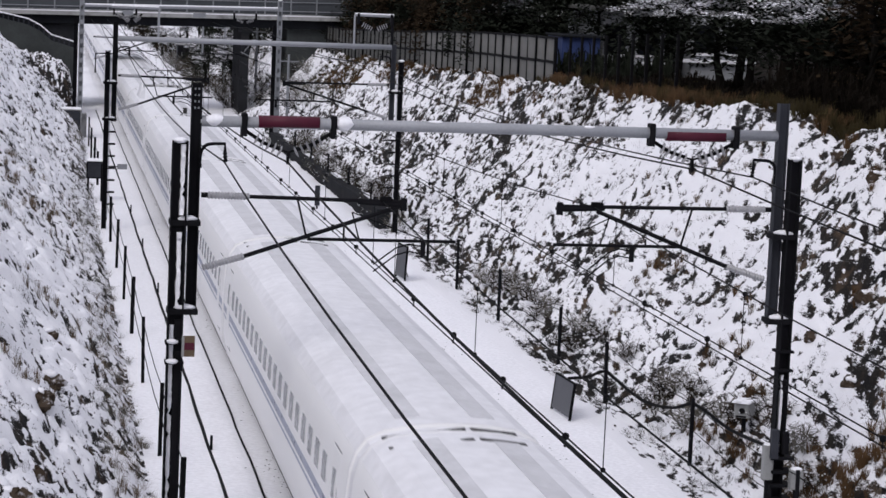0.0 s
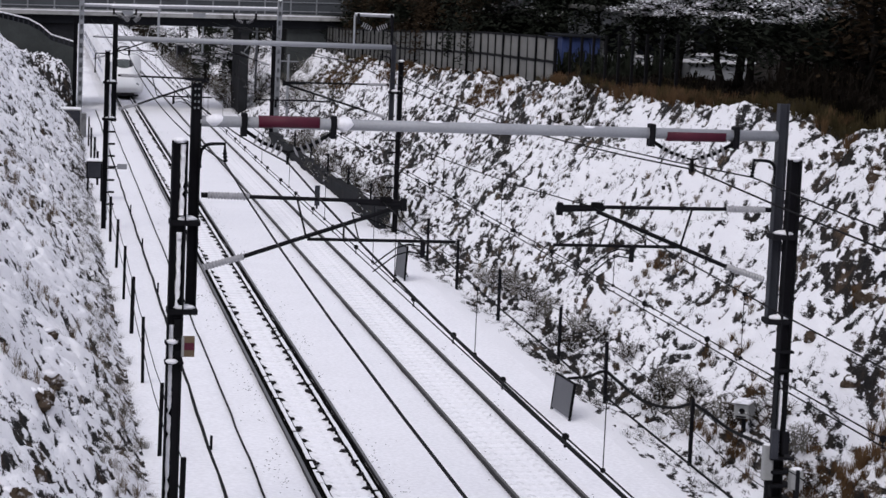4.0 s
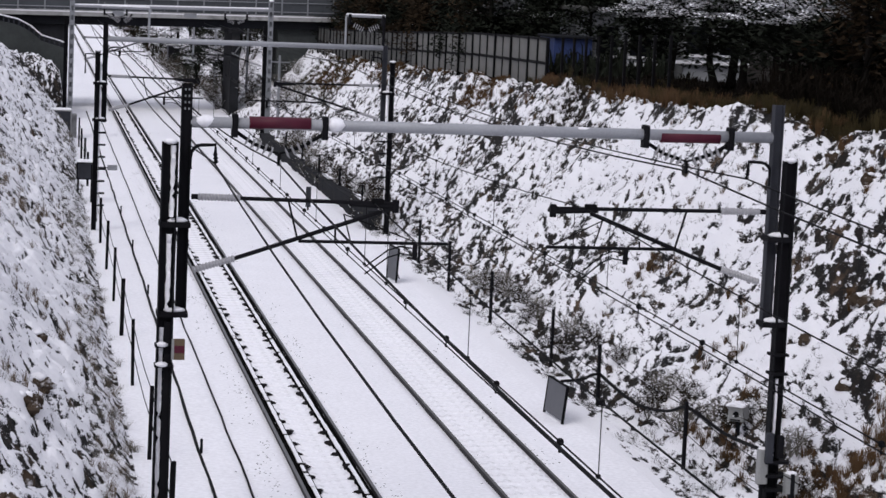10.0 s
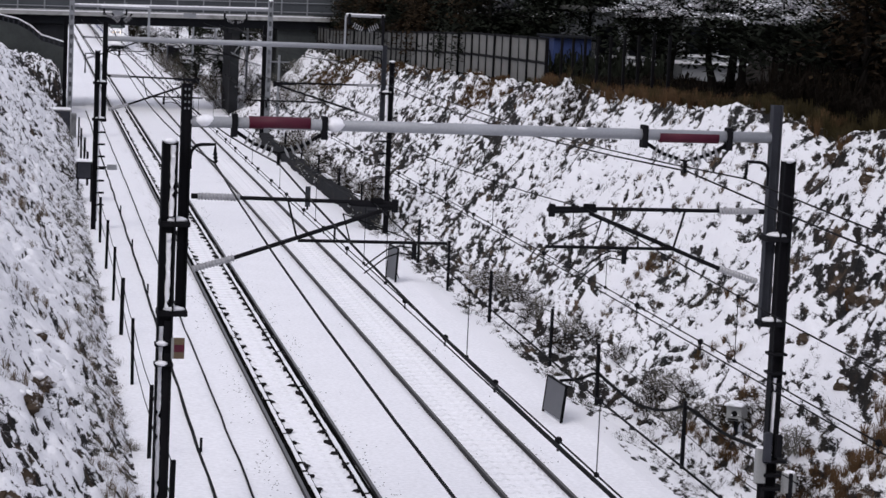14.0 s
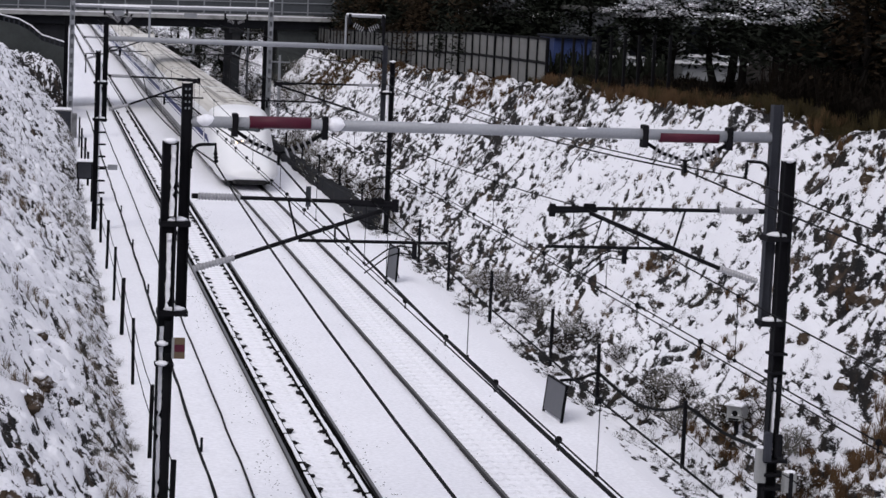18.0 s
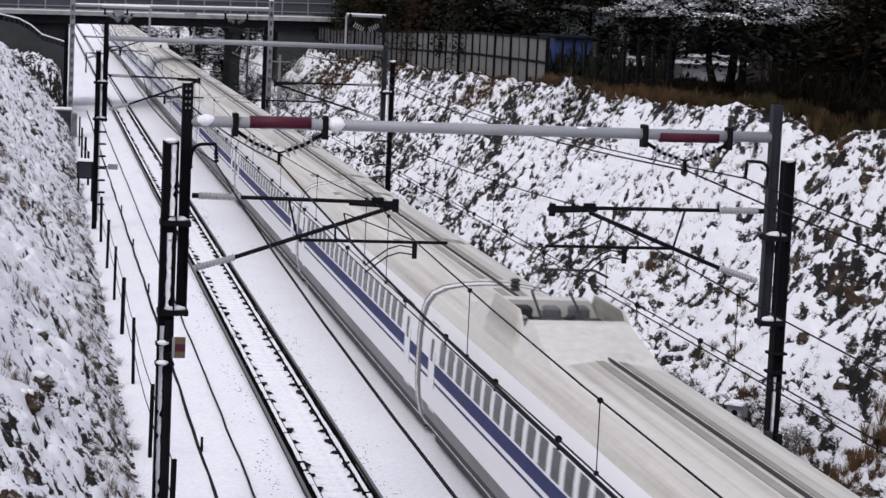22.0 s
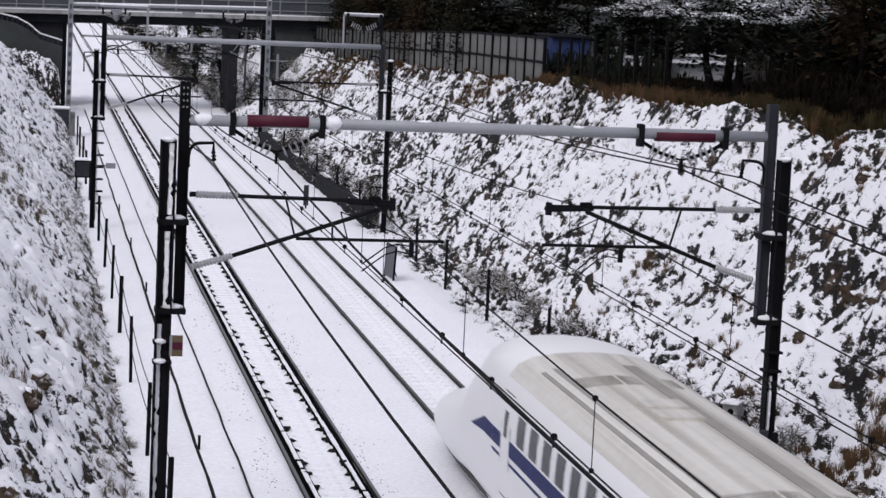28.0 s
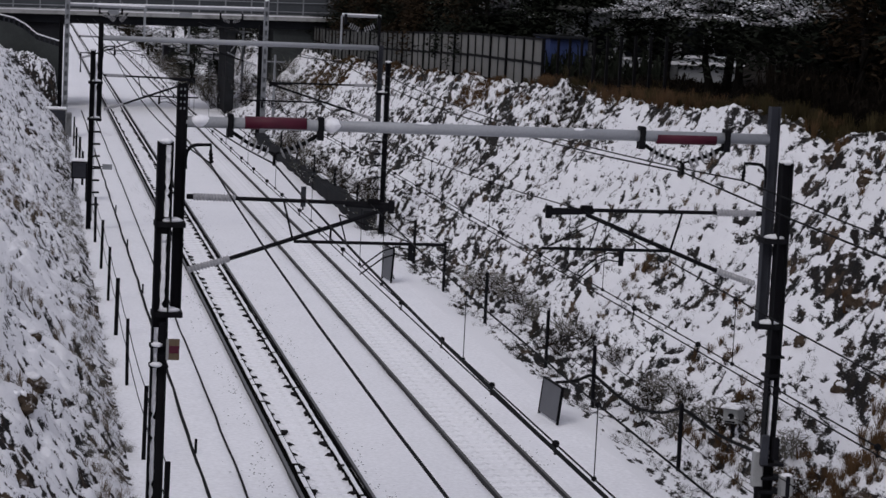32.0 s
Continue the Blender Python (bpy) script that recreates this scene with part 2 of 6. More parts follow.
class Geo:
    """Collects vertices and faces of one part."""

    def __init__(self):
        self.v, self.f = [], []

    def box(self, x0, x1, y0, y1, z0, z1, bev=0.0):
        b = len(self.v)
        if bev <= 0:
            self.v += [(x, y, z) for z in (z0, z1) for y in (y0, y1) for x in (x0, x1)]
            self.f += [tuple(b + i for i in q) for q in ((0, 2, 3, 1), (4, 5, 7, 6), (0, 1, 5, 4), (2, 6, 7, 3), (0, 4, 6, 2), (1, 3, 7, 5))]
            return self
        ring = [(x0 + bev, y0), (x1 - bev, y0), (x1, y0 + bev), (x1, y1 - bev), (x1 - bev, y1), (x0 + bev, y1), (x0, y1 - bev), (x0, y0 + bev)]
        inner = [(x0 + bev, y0 + bev), (x1 - bev, y0 + bev), (x1 - bev, y0 + bev), (x1 - bev, y1 - bev), (x1 - bev, y1 - bev), (x0 + bev, y1 - bev), (x0 + bev, y1 - bev), (x0 + bev, y0 + bev)]
        self.v += [(x, y, z0) for x, y in ring] + [(x, y, z1 - bev) for x, y in ring] + [(x, y, z1) for x, y in inner]
        for i in range(8):
            j = (i + 1) % 8
            self.f += [(b + i, b + j, b + 8 + j, b + 8 + i), (b + 8 + i, b + 8 + j, b + 16 + j, b + 16 + i)]
        self.f += [tuple(b + i for i in range(7, -1, -1)), tuple(b + 16 + i for i in range(8))]
        return self

    def tube(self, pts, r, seg=6, caps=True):
        pts = [Vector(p) for p in pts]
        rad = r if isinstance(r, (list, tuple)) else [r] * len(pts)
        b = len(self.v)
        for i, p in enumerate(pts):
            d = (pts[min(i + 1, len(pts) - 1)] - pts[max(i - 1, 0)]).normalized()
            u = d.cross(Vector((0, 0, 1)))
            u = u.normalized() if u.length > 1e-4 else Vector((1, 0, 0))
            w = d.cross(u)
            for k in range(seg):
                a = 2 * math.pi * k / seg
                self.v.append(tuple(p + (u * math.cos(a) + w * math.sin(a)) * rad[i]))
        for i in range(len(pts) - 1):
            for k in range(seg):
                q = (k + 1) % seg
                self.f.append((b + i * seg + k, b + i * seg + q, b + (i + 1) * seg + q, b + (i + 1) * seg + k))
        if caps:
            self.f += [tuple(b + k for k in range(seg - 1, -1, -1)), tuple(b + (len(pts) - 1) * seg + k for k in range(seg))]
        return self

    def ball(self, c, r, seg=8, rows=5, squash=1.0, jitter=0.0, rnd=None):
        pts, rad = [], []
        b = len(self.v)
        for i in range(rows + 1):
            th = math.pi * i / rows
            for k in range(seg):
                a = 2 * math.pi * k / seg
                q = 1 + (rnd.uniform(-jitter, jitter) if rnd else 0)
                self.v.append((c[0] + r * q * math.sin(th) * math.cos(a), c[1] + r * q * math.sin(th) * math.sin(a), c[2] + r * q * squash * math.cos(th)))
        for i in range(rows):
            for k in range(seg):
                q = (k + 1) % seg
                self.f.append((b + i * seg + k, b + (i + 1) * seg + k, b + (i + 1) * seg + q, b + i * seg + q))
        return self

    def sweep(self, prof, y0, y1, closed=True):
        b, n = len(self.v), len(prof)
        self.v += [(x, y, z) for y in (y0, y1) for x, z in prof]
        for i in range(n if closed else n - 1):
            j = (i + 1) % n
            self.f.append((b + i, b + j, b + n + j, b + n + i))
        if closed:
            self.f += [tuple(b + i for i in range(n - 1, -1, -1)), tuple(b + n + i for i in range(n))]
        return self

    def hbeam(self, x, y, z0, z1, w, d, t=0.02):
        """An upright H section; its two flanges face along x."""
        a, b, c = w / 2, d / 2, t / 2
        ring = [(-a, -b), (-a + t, -b), (-a + t, -c), (a - t, -c), (a - t, -b), (a, -b), (a, b), (a - t, b), (a - t, c), (-a + t, c), (-a + t, b), (-a, b)]
        k = len(self.v)
        self.v += [(x + u, y + v, z) for z in (z0, z1) for u, v in ring]
        self.f += [(k + i, k + (i + 1) % 12, k + 12 + (i + 1) % 12, k + 12 + i) for i in range(12)]
        for o, q in ((0, -1), (12, 1)):
            for idx in ((0, 1, 2, 9, 10, 11), (2, 3, 8, 9), (3, 4, 5, 6, 7, 8)):
                self.f.append(tuple(k + o + i for i in (idx if q > 0 else idx[::-1])))
        return self

    def quad(self, *pts):
        b = len(self.v)
        self.v += [tuple(p) for p in pts]
        self.f.append(tuple(range(b, b + len(pts))))
        return self


def part(name, geo, mat, parent=None, label="", smooth=False):
    ob = new(name, mesh_of(name, geo.v, geo.f, mat, smooth))
    if parent:
        ob.parent = parent
    if label:
        ob["label"] = label
    return ob


def share(name, me, parent, m, label=""):
    ob = new(name, me)
    ob.parent = parent
    ob.matrix_basis = m
    if label:
        ob["label"] = label
    return ob


def empty(name, x, y, z, label, category, group="", kind=""):
    ob = new(name)
    ob.matrix_basis = pose(x, y, z)
    return tagged(ob, label, category, group, kind)


# ---- the ground: one sheet from the track bed up both sides of the cutting to the horizon ----
LATTICES = {}


def lattice(seed):
    if seed not in LATTICES:
        LATTICES[seed] = np.random.RandomState(seed).rand(256, 256)
    return LATTICES[seed]


def vnoise(x, y, seed):
    g = lattice(seed)
    xi, yi = np.floor(x).astype(int), np.floor(y).astype(int)
    fx, fy = x - xi, y - yi
    fx, fy = fx * fx * (3 - 2 * fx), fy * fy * (3 - 2 * fy)
    a, b = g[xi % 256, yi % 256], g[(xi + 1) % 256, yi % 256]
    c, d = g[xi % 256, (yi + 1) % 256], g[(xi + 1) % 256, (yi + 1) % 256]
    return (a * (1 - fx) + b * fx) * (1 - fy) + (c * (1 - fx) + d * fx) * fy - 0.5


def fbm(x, y, seed, octaves=4, gain=0.55):
    s, a = 0, 1.0
    for o in range(octaves):
        s = s + a * vnoise(x * 2 ** o, y * 2 ** o, seed + o)
        a *= gain
    return s


CREST_Y = [-2000, 20, 40, 53, 68, 79, 91, 107, 131, 160, 260, 2500]
CREST_R = [8.3, 8.3, 7.85, 7.4, 7.4, 7.1, 6.6, 6.35, 5.7, 5.0, 4.4, 4.4]


def ground_z(x, y):
    """Height of the ground without its roughness."""
    x, y = np.asarray(x, float), np.asarray(y, float)
    z = np.full(np.broadcast(x, y).shape, -0.1)
    crest = np.interp(y, CREST_Y, CREST_R)
    toe = 6.3
    right = np.clip((x - toe) / (12.2 - toe), 0, 1)
    z = z + np.where(x > toe, crest * (right - 0.1 * np.sin(right * math.pi)), 0) + np.clip(x - 13.5, 0, 30) * 0.02
    top = np.interp(y, [-2000, 156, 162, 2500], [6.4, 6.4, 6.4, 5.5])
    left = np.clip((-6.35 - x) / 6.2, 0, 1)
    z = z + np.where(x < -6.35, top * left, 0) + np.clip((-6.1 - x) / 0.5, 0, 1) * np.clip((y - 92) / 45, 0, 1) * 0.55
    notch = np.clip((y - 156.5) / 3.0, 0, 1) * np.clip((176 - y) / 8, 0, 1)
    bench = 0.3 + np.clip((-6.4 - x) / 0.5, 0, 1) * 2.75 + np.clip((-6.9 - x) / 1.8, 0, 1) * 1.05 + np.clip(-8.7 - x, 0, 10) * 0.2
    z = np.where(x < -6.35, z + notch * (bench - z), z)
    return z


def tussocks(x, y):
    """Lumps of snowed-in grass, about a hand to an arm across, along the fall of the slope and along the line."""
    a = np.abs(x) * 1.5
    v = y + 0.6 * a
    wa, wv = a + 0.45 * fbm(a * 0.9, v * 0.7, 71, 2), v + 0.6 * fbm(a * 0.9, v * 0.7, 75, 2)
    wv = wv * np.where(x > 0, 1.0, 1.7)
    big = np.abs(fbm(wa * 0.8, wv * 0.36, 11, 2))
    mid = np.abs(fbm(wa * 2.5, wv * 0.85, 81, 2))
    small = fbm(wa * 6.0, wv * 2.0, 85, 2)
    return 0.36 * big + 0.2 * mid + 0.08 * small


def snow_depth(x, y):
    """Depth of the snow in rough units; at zero and below the soil is bare. Faces that drop off downhill hold none."""
    x, y = np.asarray(x, float), np.asarray(y, float)
    right = x > 0
    sgn = np.where(right, 1.0, -1.0)
    e = 0.045
    steep = (tussocks(x + sgn * e, y - 0.1) - tussocks(x - sgn * e, y + 0.1)) / (2 * e * 1.5)
    hollow = tussocks(x, y) - 0.5 * (tussocks(x, y + 0.5) + tussocks(x, y - 0.5))
    patch = 0.9 * fbm(x * 0.33 + 0.05 * y, y * 0.13, 91, 2) + np.where(right, 1.25, 0.85) * fbm(x * 1.4, y * 0.38, 95, 2) + np.where(right, 1.7, 2.0) * fbm(x * 9.5, (y + 0.9 * np.abs(x)) * np.where(right, 2.6, 4.2), 55, 3)
    d = np.where(right, 1.07, 0.97) - np.where(right, 2.3, 3.2) * steep + 4.2 * hollow + 1.5 * patch
    ax = np.abs(x)
    edge = np.interp(y, [46, 57, 75, 92], [5.3, 5.55, 5.8, 5.9])
    d = d + np.where(right, 4.0 * np.clip((edge - x) / 0.3, 0, 1), 0)
    toe = np.exp(-((ax - 6.85) / 0.55) ** 2)
    near_top = np.clip((ax - 8.8) / 1.3, 0, 1) * np.clip((57.5 - y) / 5, 0, 1)
    middle = np.exp(-((ax - 8.0) / 1.6) ** 2) * np.exp(-((y - 90) / 16) ** 2)
    foot = np.exp(-((ax - 7.3) / 0.9) ** 2) * np.clip((58 - y) / 8, 0, 1)
    lip = np.clip((ax - 11.6) / 0.8, 0, 1) * np.clip(0.5 + 2.0 * vnoise(y * 0.11, ax * 0.3, 99), 0, 1)
    # a washed-out furrow down the slope
    run = y - 86.3 + 0.55 * np.clip(ax - 8.7, 0, 5) + 0.25 * np.sin(ax * 2.1)
    furrow = np.exp(-(run / 0.2) ** 2) * np.clip((ax - 7.2) / 0.3, 0, 1) * np.clip((10.7 - ax) / 0.4, 0, 1)
    far = 2.2 * furrow + np.clip((y - 78) / 15, 0, 1) * 0.45
    bank = np.clip((y - 156) / 2, 0, 1) * 0.6 + 1.6 * np.exp(-((y - 156.5) / 1.3) ** 2)
    return d - np.where(right, 0.4 * toe + near_top * (1.35 + 3.5 * fbm(x * 15, (y + 0.9 * x) * 4.5, 57, 2)) + 0.45 * middle + 0.5 * foot + 0.8 * lip + far, 0.5 * toe + 0.3 + bank)


def rough_z(x, y):
    z = ground_z(x, y)
    slope = np.where(x > 0, np.clip((x - 5.2) / 1.6, 0, 1), np.clip((-6.1 - x) / 0.9, 0, 1))
    lumps = 0.5 * fbm(x * 0.4, y * 0.3, 3, 2) + tussocks(x, y) - 0.2 + 0.07 * np.clip(snow_depth(x, y), 0, 1)
    flat = 0.035 * fbm(x * 0.8, y * 0.35, 31, 3) + 0.012 * fbm(x * 4, y * 2.5, 41, 2)
    z = z + slope * lumps * np.where(x > 0, 1.0, 1.1) + (1 - slope) * flat * np.where(np.abs(x) < 3.8, 0.35, 1.0)
    ties = -np.exp(-((np.mod(y, 0.6) - 0.3) / 0.1) ** 2)
    for tx, rise in ((-2.1, 0.08), (2.1, 0.1)):
        near = np.abs(x - tx)
        worn = 0.55 + 0.9 * vnoise(x * 1.3, y * 0.5, 37)
        z = z + np.where(near < 0.66, rise * ties * worn, 0) + np.where(np.abs(near - 0.75) < 0.1, -0.03, 0)
    z = np.where((x > -4.75) & (x < -4.0), z + 0.05, z)
    return z


def grid_axis(parts):
    out = []
    for a, b, step in parts:
        out += list(np.arange(a, b - 1e-6, step))
    return np.array(out + [parts[-1][1]])


gx = grid_axis([(-3000, -200, 700), (-200, -30, 34), (-30, -13, 2.0), (-13, -6.2, 0.08), (-6.2, -3.2, 0.15), (-3.2, 3.2, 0.1), (3.2, 5.2, 0.2), (5.2, 13.0, 0.06), (13.0, 20, 0.8), (20, 60, 8), (60, 200, 35), (200, 3000, 700)])
gy = grid_axis([(-3000, -200, 700), (-200, 26, 5), (26, 34, 0.5), (34, 92, 0.075), (92, 128, 0.13), (128, 180, 0.3), (180, 420, 4), (420, 1000, 58), (1000, 4000, 500)])
GX, GY = np.meshgrid(gx, gy)
GZ = rough_z(GX, GY)
nx, ny = len(gx), len(gy)
me = bpy.data.meshes.new("ground")
me.vertices.add(nx * ny)
me.vertices.foreach_set("co", np.stack([GX, GY, GZ], -1).ravel())
ii, jj = np.meshgrid(np.arange(nx - 1), np.arange(ny - 1))
a = (jj * nx + ii).ravel()
quads = np.stack([a, a + 1, a + 1 + nx, a + nx], 1).ravel()
me.loops.add(len(quads))
me.loops.foreach_set("vertex_index", quads)
me.polygons.add(len(a))
me.polygons.foreach_set("loop_start", np.arange(len(a)) * 4)
me.polygons.foreach_set("loop_total", np.full(len(a), 4))
me.materials.append(M_SNOW)
me.materials.append(M_SLOPE)
me.materials.append(M_SLOPE_L)
me.materials.append(M_LITTER)
cx = 0.5 * (gx[:-1] + gx[1:])
slot = (cx > 5.05) | ((cx < -6.25) & (cx > -60))
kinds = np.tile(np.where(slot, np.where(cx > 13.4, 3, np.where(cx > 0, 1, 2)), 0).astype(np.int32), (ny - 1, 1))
me.polygons.foreach_set("material_index", kinds.ravel())
me.update(calc_edges=True)
me.shade_smooth()
depth_at = me.attributes.new("snow_depth", "FLOAT", "POINT")
depth_at.data.foreach_set("value", np.where((np.abs(GX) < 14.5) & (np.abs(GX) > 5) & (GY > 20) & (GY < 185), snow_depth(GX, GY), 1.0).ravel().astype(np.float32))
ground = tagged(new("ground", me), "snow-covered railway cutting with rough grass slopes", "ground", kind="structure")

PORTALS = (-8.0, 42.0, 92.5, 142.5)

# ---- the two tracks ----
RAIL = [(-0.07, -0.17), (0.07, -0.17), (0.07, -0.155), (0.012, -0.13), (0.012, -0.045), (0.034, -0.035), (0.034, -0.004), (0.028, 0.0), (-0.028, 0.0), (-0.034, -0.004), (-0.034, -0.035), (-0.012, -0.045), (-0.012, -0.13), (-0.07, -0.155)]
sleeper_me = mesh_of("sleeper", *(lambda g: (g.v, g.f))(Geo().box(-0.66, 0.66, -0.12, 0.12, -0.22, -0.078, 0.02)), M_SLEEPER)
clip_mes = [mesh_of("rail_clip", *(lambda g: (g.v, g.f))(Geo().ball((0, 0, -0.07), 0.14, 7, 4, 0.4, 0.42, random.Random(60 + k))), M_BALLAST) for k in range(5)]
for tx, used in ((-2.1, True), (2.1, False)):
    track = empty("railway_track", tx, 0, 0, "straight track with steel rails and snow-covered sleepers" if not used else "straight track with snow swept off beside its rails", "railway track", "tracks", "structure")
    for sx in (-0.75, 0.75):
        part("rail", Geo().sweep([(x + sx, z) for x, z in RAIL], -900, 1900), M_RAIL, track, "steel running rail")
        part("rail_head", Geo().box(sx - 0.033, sx + 0.033, -900, 1900, -0.01, 0.004), M_HEAD if used else M_HEAD_W, track, "grey worn rail head")
        if used:
            inw = 1 if sx < 0 else -1
            g = Geo()
            inner = sx + inw * 0.1
            rnd = random.Random(int(sx * 10) + 77)
            y = 20.0
            while y < 330:
                w, l = 0.047 + rnd.uniform(-0.012, 0.012), rnd.uniform(0.4, 1.0)
                g.box(inner - w, inner + w, y, y + l, -0.16, -0.062 + rnd.uniform(-0.008, 0.008))
                y += l
            part("flangeway", g, M_GROOVE, track, "dark strip in the groove beside the rail")
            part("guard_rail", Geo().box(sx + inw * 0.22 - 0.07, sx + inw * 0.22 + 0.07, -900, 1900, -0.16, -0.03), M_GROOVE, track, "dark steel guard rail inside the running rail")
            g = Geo()
            y = 20.0
            while y < 330:
                l, w = rnd.uniform(0.3, 1.5), 0.05 + rnd.uniform(-0.012, 0.006)
                g.box(sx + inw * 0.215 - w, sx + inw * 0.215 + w, y, y + l, -0.031, -0.005 + rnd.uniform(-0.01, 0.008), 0.008)
                y += l + (rnd.uniform(0.05, 0.3) if rnd.random() < 0.35 else 0.0)
            part("snow_strip", g, M_SNOW, track, "snow lying on the guard rail")
    for i in range(150 if not used else 220):
        y = 39.6 + i * 0.6
        if i < 150:
            share("sleeper", sleeper_me, track, pose(0, y, 0))
        if used and i % 2 == 0:
            for sx in (-0.46, 0.45):
                share("rail_clip", clip_mes[(i * 7 + (sx > 0)) % 5], track, pose(sx + 0.02 * math.sin(i * 7.3), y + 0.03 * math.sin(i * 4.4), 0.012 * math.sin(i * 2.3), 0, 0, 18 * math.sin(i * 3.1)) @ Matrix.Diagonal((1.0 + 0.3 * math.sin(i * 5.7), 1.1 + 0.4 * math.sin(i * 1.9), 1, 1)))

# trough edges and cables beside the far side of the left track
rnd = random.Random(5)


def lying_line(name, x, y0, y1, r, label, category, pins=0):
    root = empty(name, x, y0, 0, label, category, kind="structure")
    pts, y = [], 0
    while y < y1 - y0:
        pts.append((rnd.uniform(-0.02, 0.02), y, -0.06 + rnd.uniform(-0.012, 0.012)))
        y += 1.1 + 0.02 * y
    part("cable", Geo().tube(pts, r, 5), M_BLACK, root)
    for k in range(pins):
        part("pin", Geo().box(-0.03, 0.03, -0.03, 0.03, -0.08, 0.28, 0.008), M_DARK, root).location = (0.02, 4.6 + k * 12.3, 0)
    return root


lying_line("trackside_cable", -4.77, 20, 170, 0.042, "thick black cable lying in trackside snow", "cable", 7)
lying_line("trackside_cable", -3.97, 20, 170, 0.026, "thin black cable lying in trackside snow", "cable")


# ---- electrification masts, beams, arms and wires ----
def insulator(g, a, b, r=0.06, sheds=11, core=0.03):
    a, b = Vector(a), Vector(b)
    pts, rad = [], []
    n = sheds * 2 + 1
    for i in range(n):
        pts.append(a.lerp(b, i / (n - 1)))
        rad.append(r if i % 2 else core)
    g.tube(pts, rad, 8)
    return g


def snow_lump(name, parent, x, y, z, r, squash=0.6, seed=0, stretch=1.0):
    g = Geo().ball((0, 0, 0), r, 9, 6, squash, 0.12, random.Random(seed))
    g.v = [(vx * stretch, vy, vz) for vx, vy, vz in g.v]
    ob = part(name, g, M_SNOW, parent, "lump of fresh snow", True)
    ob.location = (x, y, z)
    return ob


def v_string(root, x0, x1, z, drop, clamps=True):
    """A sagging string of disc insulators under the beam, with a clamp in its middle."""
    xm, zm = (x0 + x1) / 2, z - drop
    for x in (x0, x1) if clamps else ():
        g = Geo().box(x - 0.055, x + 0.055, -0.14, 0.14, z - 0.26, z + 0.18, 0.015)
        part("clamp", g, M_DARK, root)
    for x, s in ((x0, 1), (x1, -1)):
        g = Geo()
        a, b = Vector((x + s * 0.03, 0, z - 0.16)), Vector((xm - s * 0.12, 0, zm + 0.03))
        mid = a.lerp(b, 0.5) - Vector((0, 0, 0.05))
        g.tube([a, mid, b], 0.04, 6)
        part("link_rod", g, M_BLACK, root)
        g = Geo()
        d = (b - a).normalized()
        for k in range(5):
            p = a.lerp(b, 0.3 + 0.16 * k) - Vector((0, 0, 0.045))
            g.tube([p - d * 0.012, p, p + d * 0.028], [0.06, 0.125, 0.06], 9)
        part("insulator", g, M_INSUL, root, "string of pale disc insulators")
    part("wire_clamp", Geo().tube([(xm - 0.14, 0, zm + 0.03), (xm, 0, zm - 0.01), (xm + 0.14, 0, zm + 0.03)], 0.022, 6).box(xm - 0.025, xm + 0.025, -0.06, 0.06, zm - 0.24, zm, 0.01), M_BLACK, root)


def snow_strip(root, x0, x1, y0, y1, z0, z1, seed):
    """Snow caught in a mast's hollow, with a ragged edge and gaps."""
    rnd = random.Random(seed)
    g = Geo()
    z = z0
    while z < z1:
        pinch = 0.7 if rnd.random() < 0.14 else rnd.uniform(0.0, 0.25)
        w = (x1 - x0) * (1 - pinch) / 2
        xc = (x0 + x1) / 2 + rnd.uniform(-0.3, 0.3) * pinch * (x1 - x0)
        yf = y0 + (y1 - y0) * rnd.uniform(0, 0.5)
        g.v += [(xc - w, y1, z), (xc - w * 0.7, yf, z), (xc + w * 0.7, yf, z), (xc + w, y1, z)]
        z += rnd.uniform(0.05, 0.13)
    n = len(g.v) // 4
    for i in range(n - 1):
        for k in range(4):
            q = (k + 1) % 4
            g.f.append((4 * i + k, 4 * i + q, 4 * i + 4 + q, 4 * i + 4 + k))
    g.f += [(3, 2, 1, 0), tuple(4 * n - 4 + k for k in range(4))]
    part("snow_strip", g, M_SNOW, root, "snow driven against the mast web")


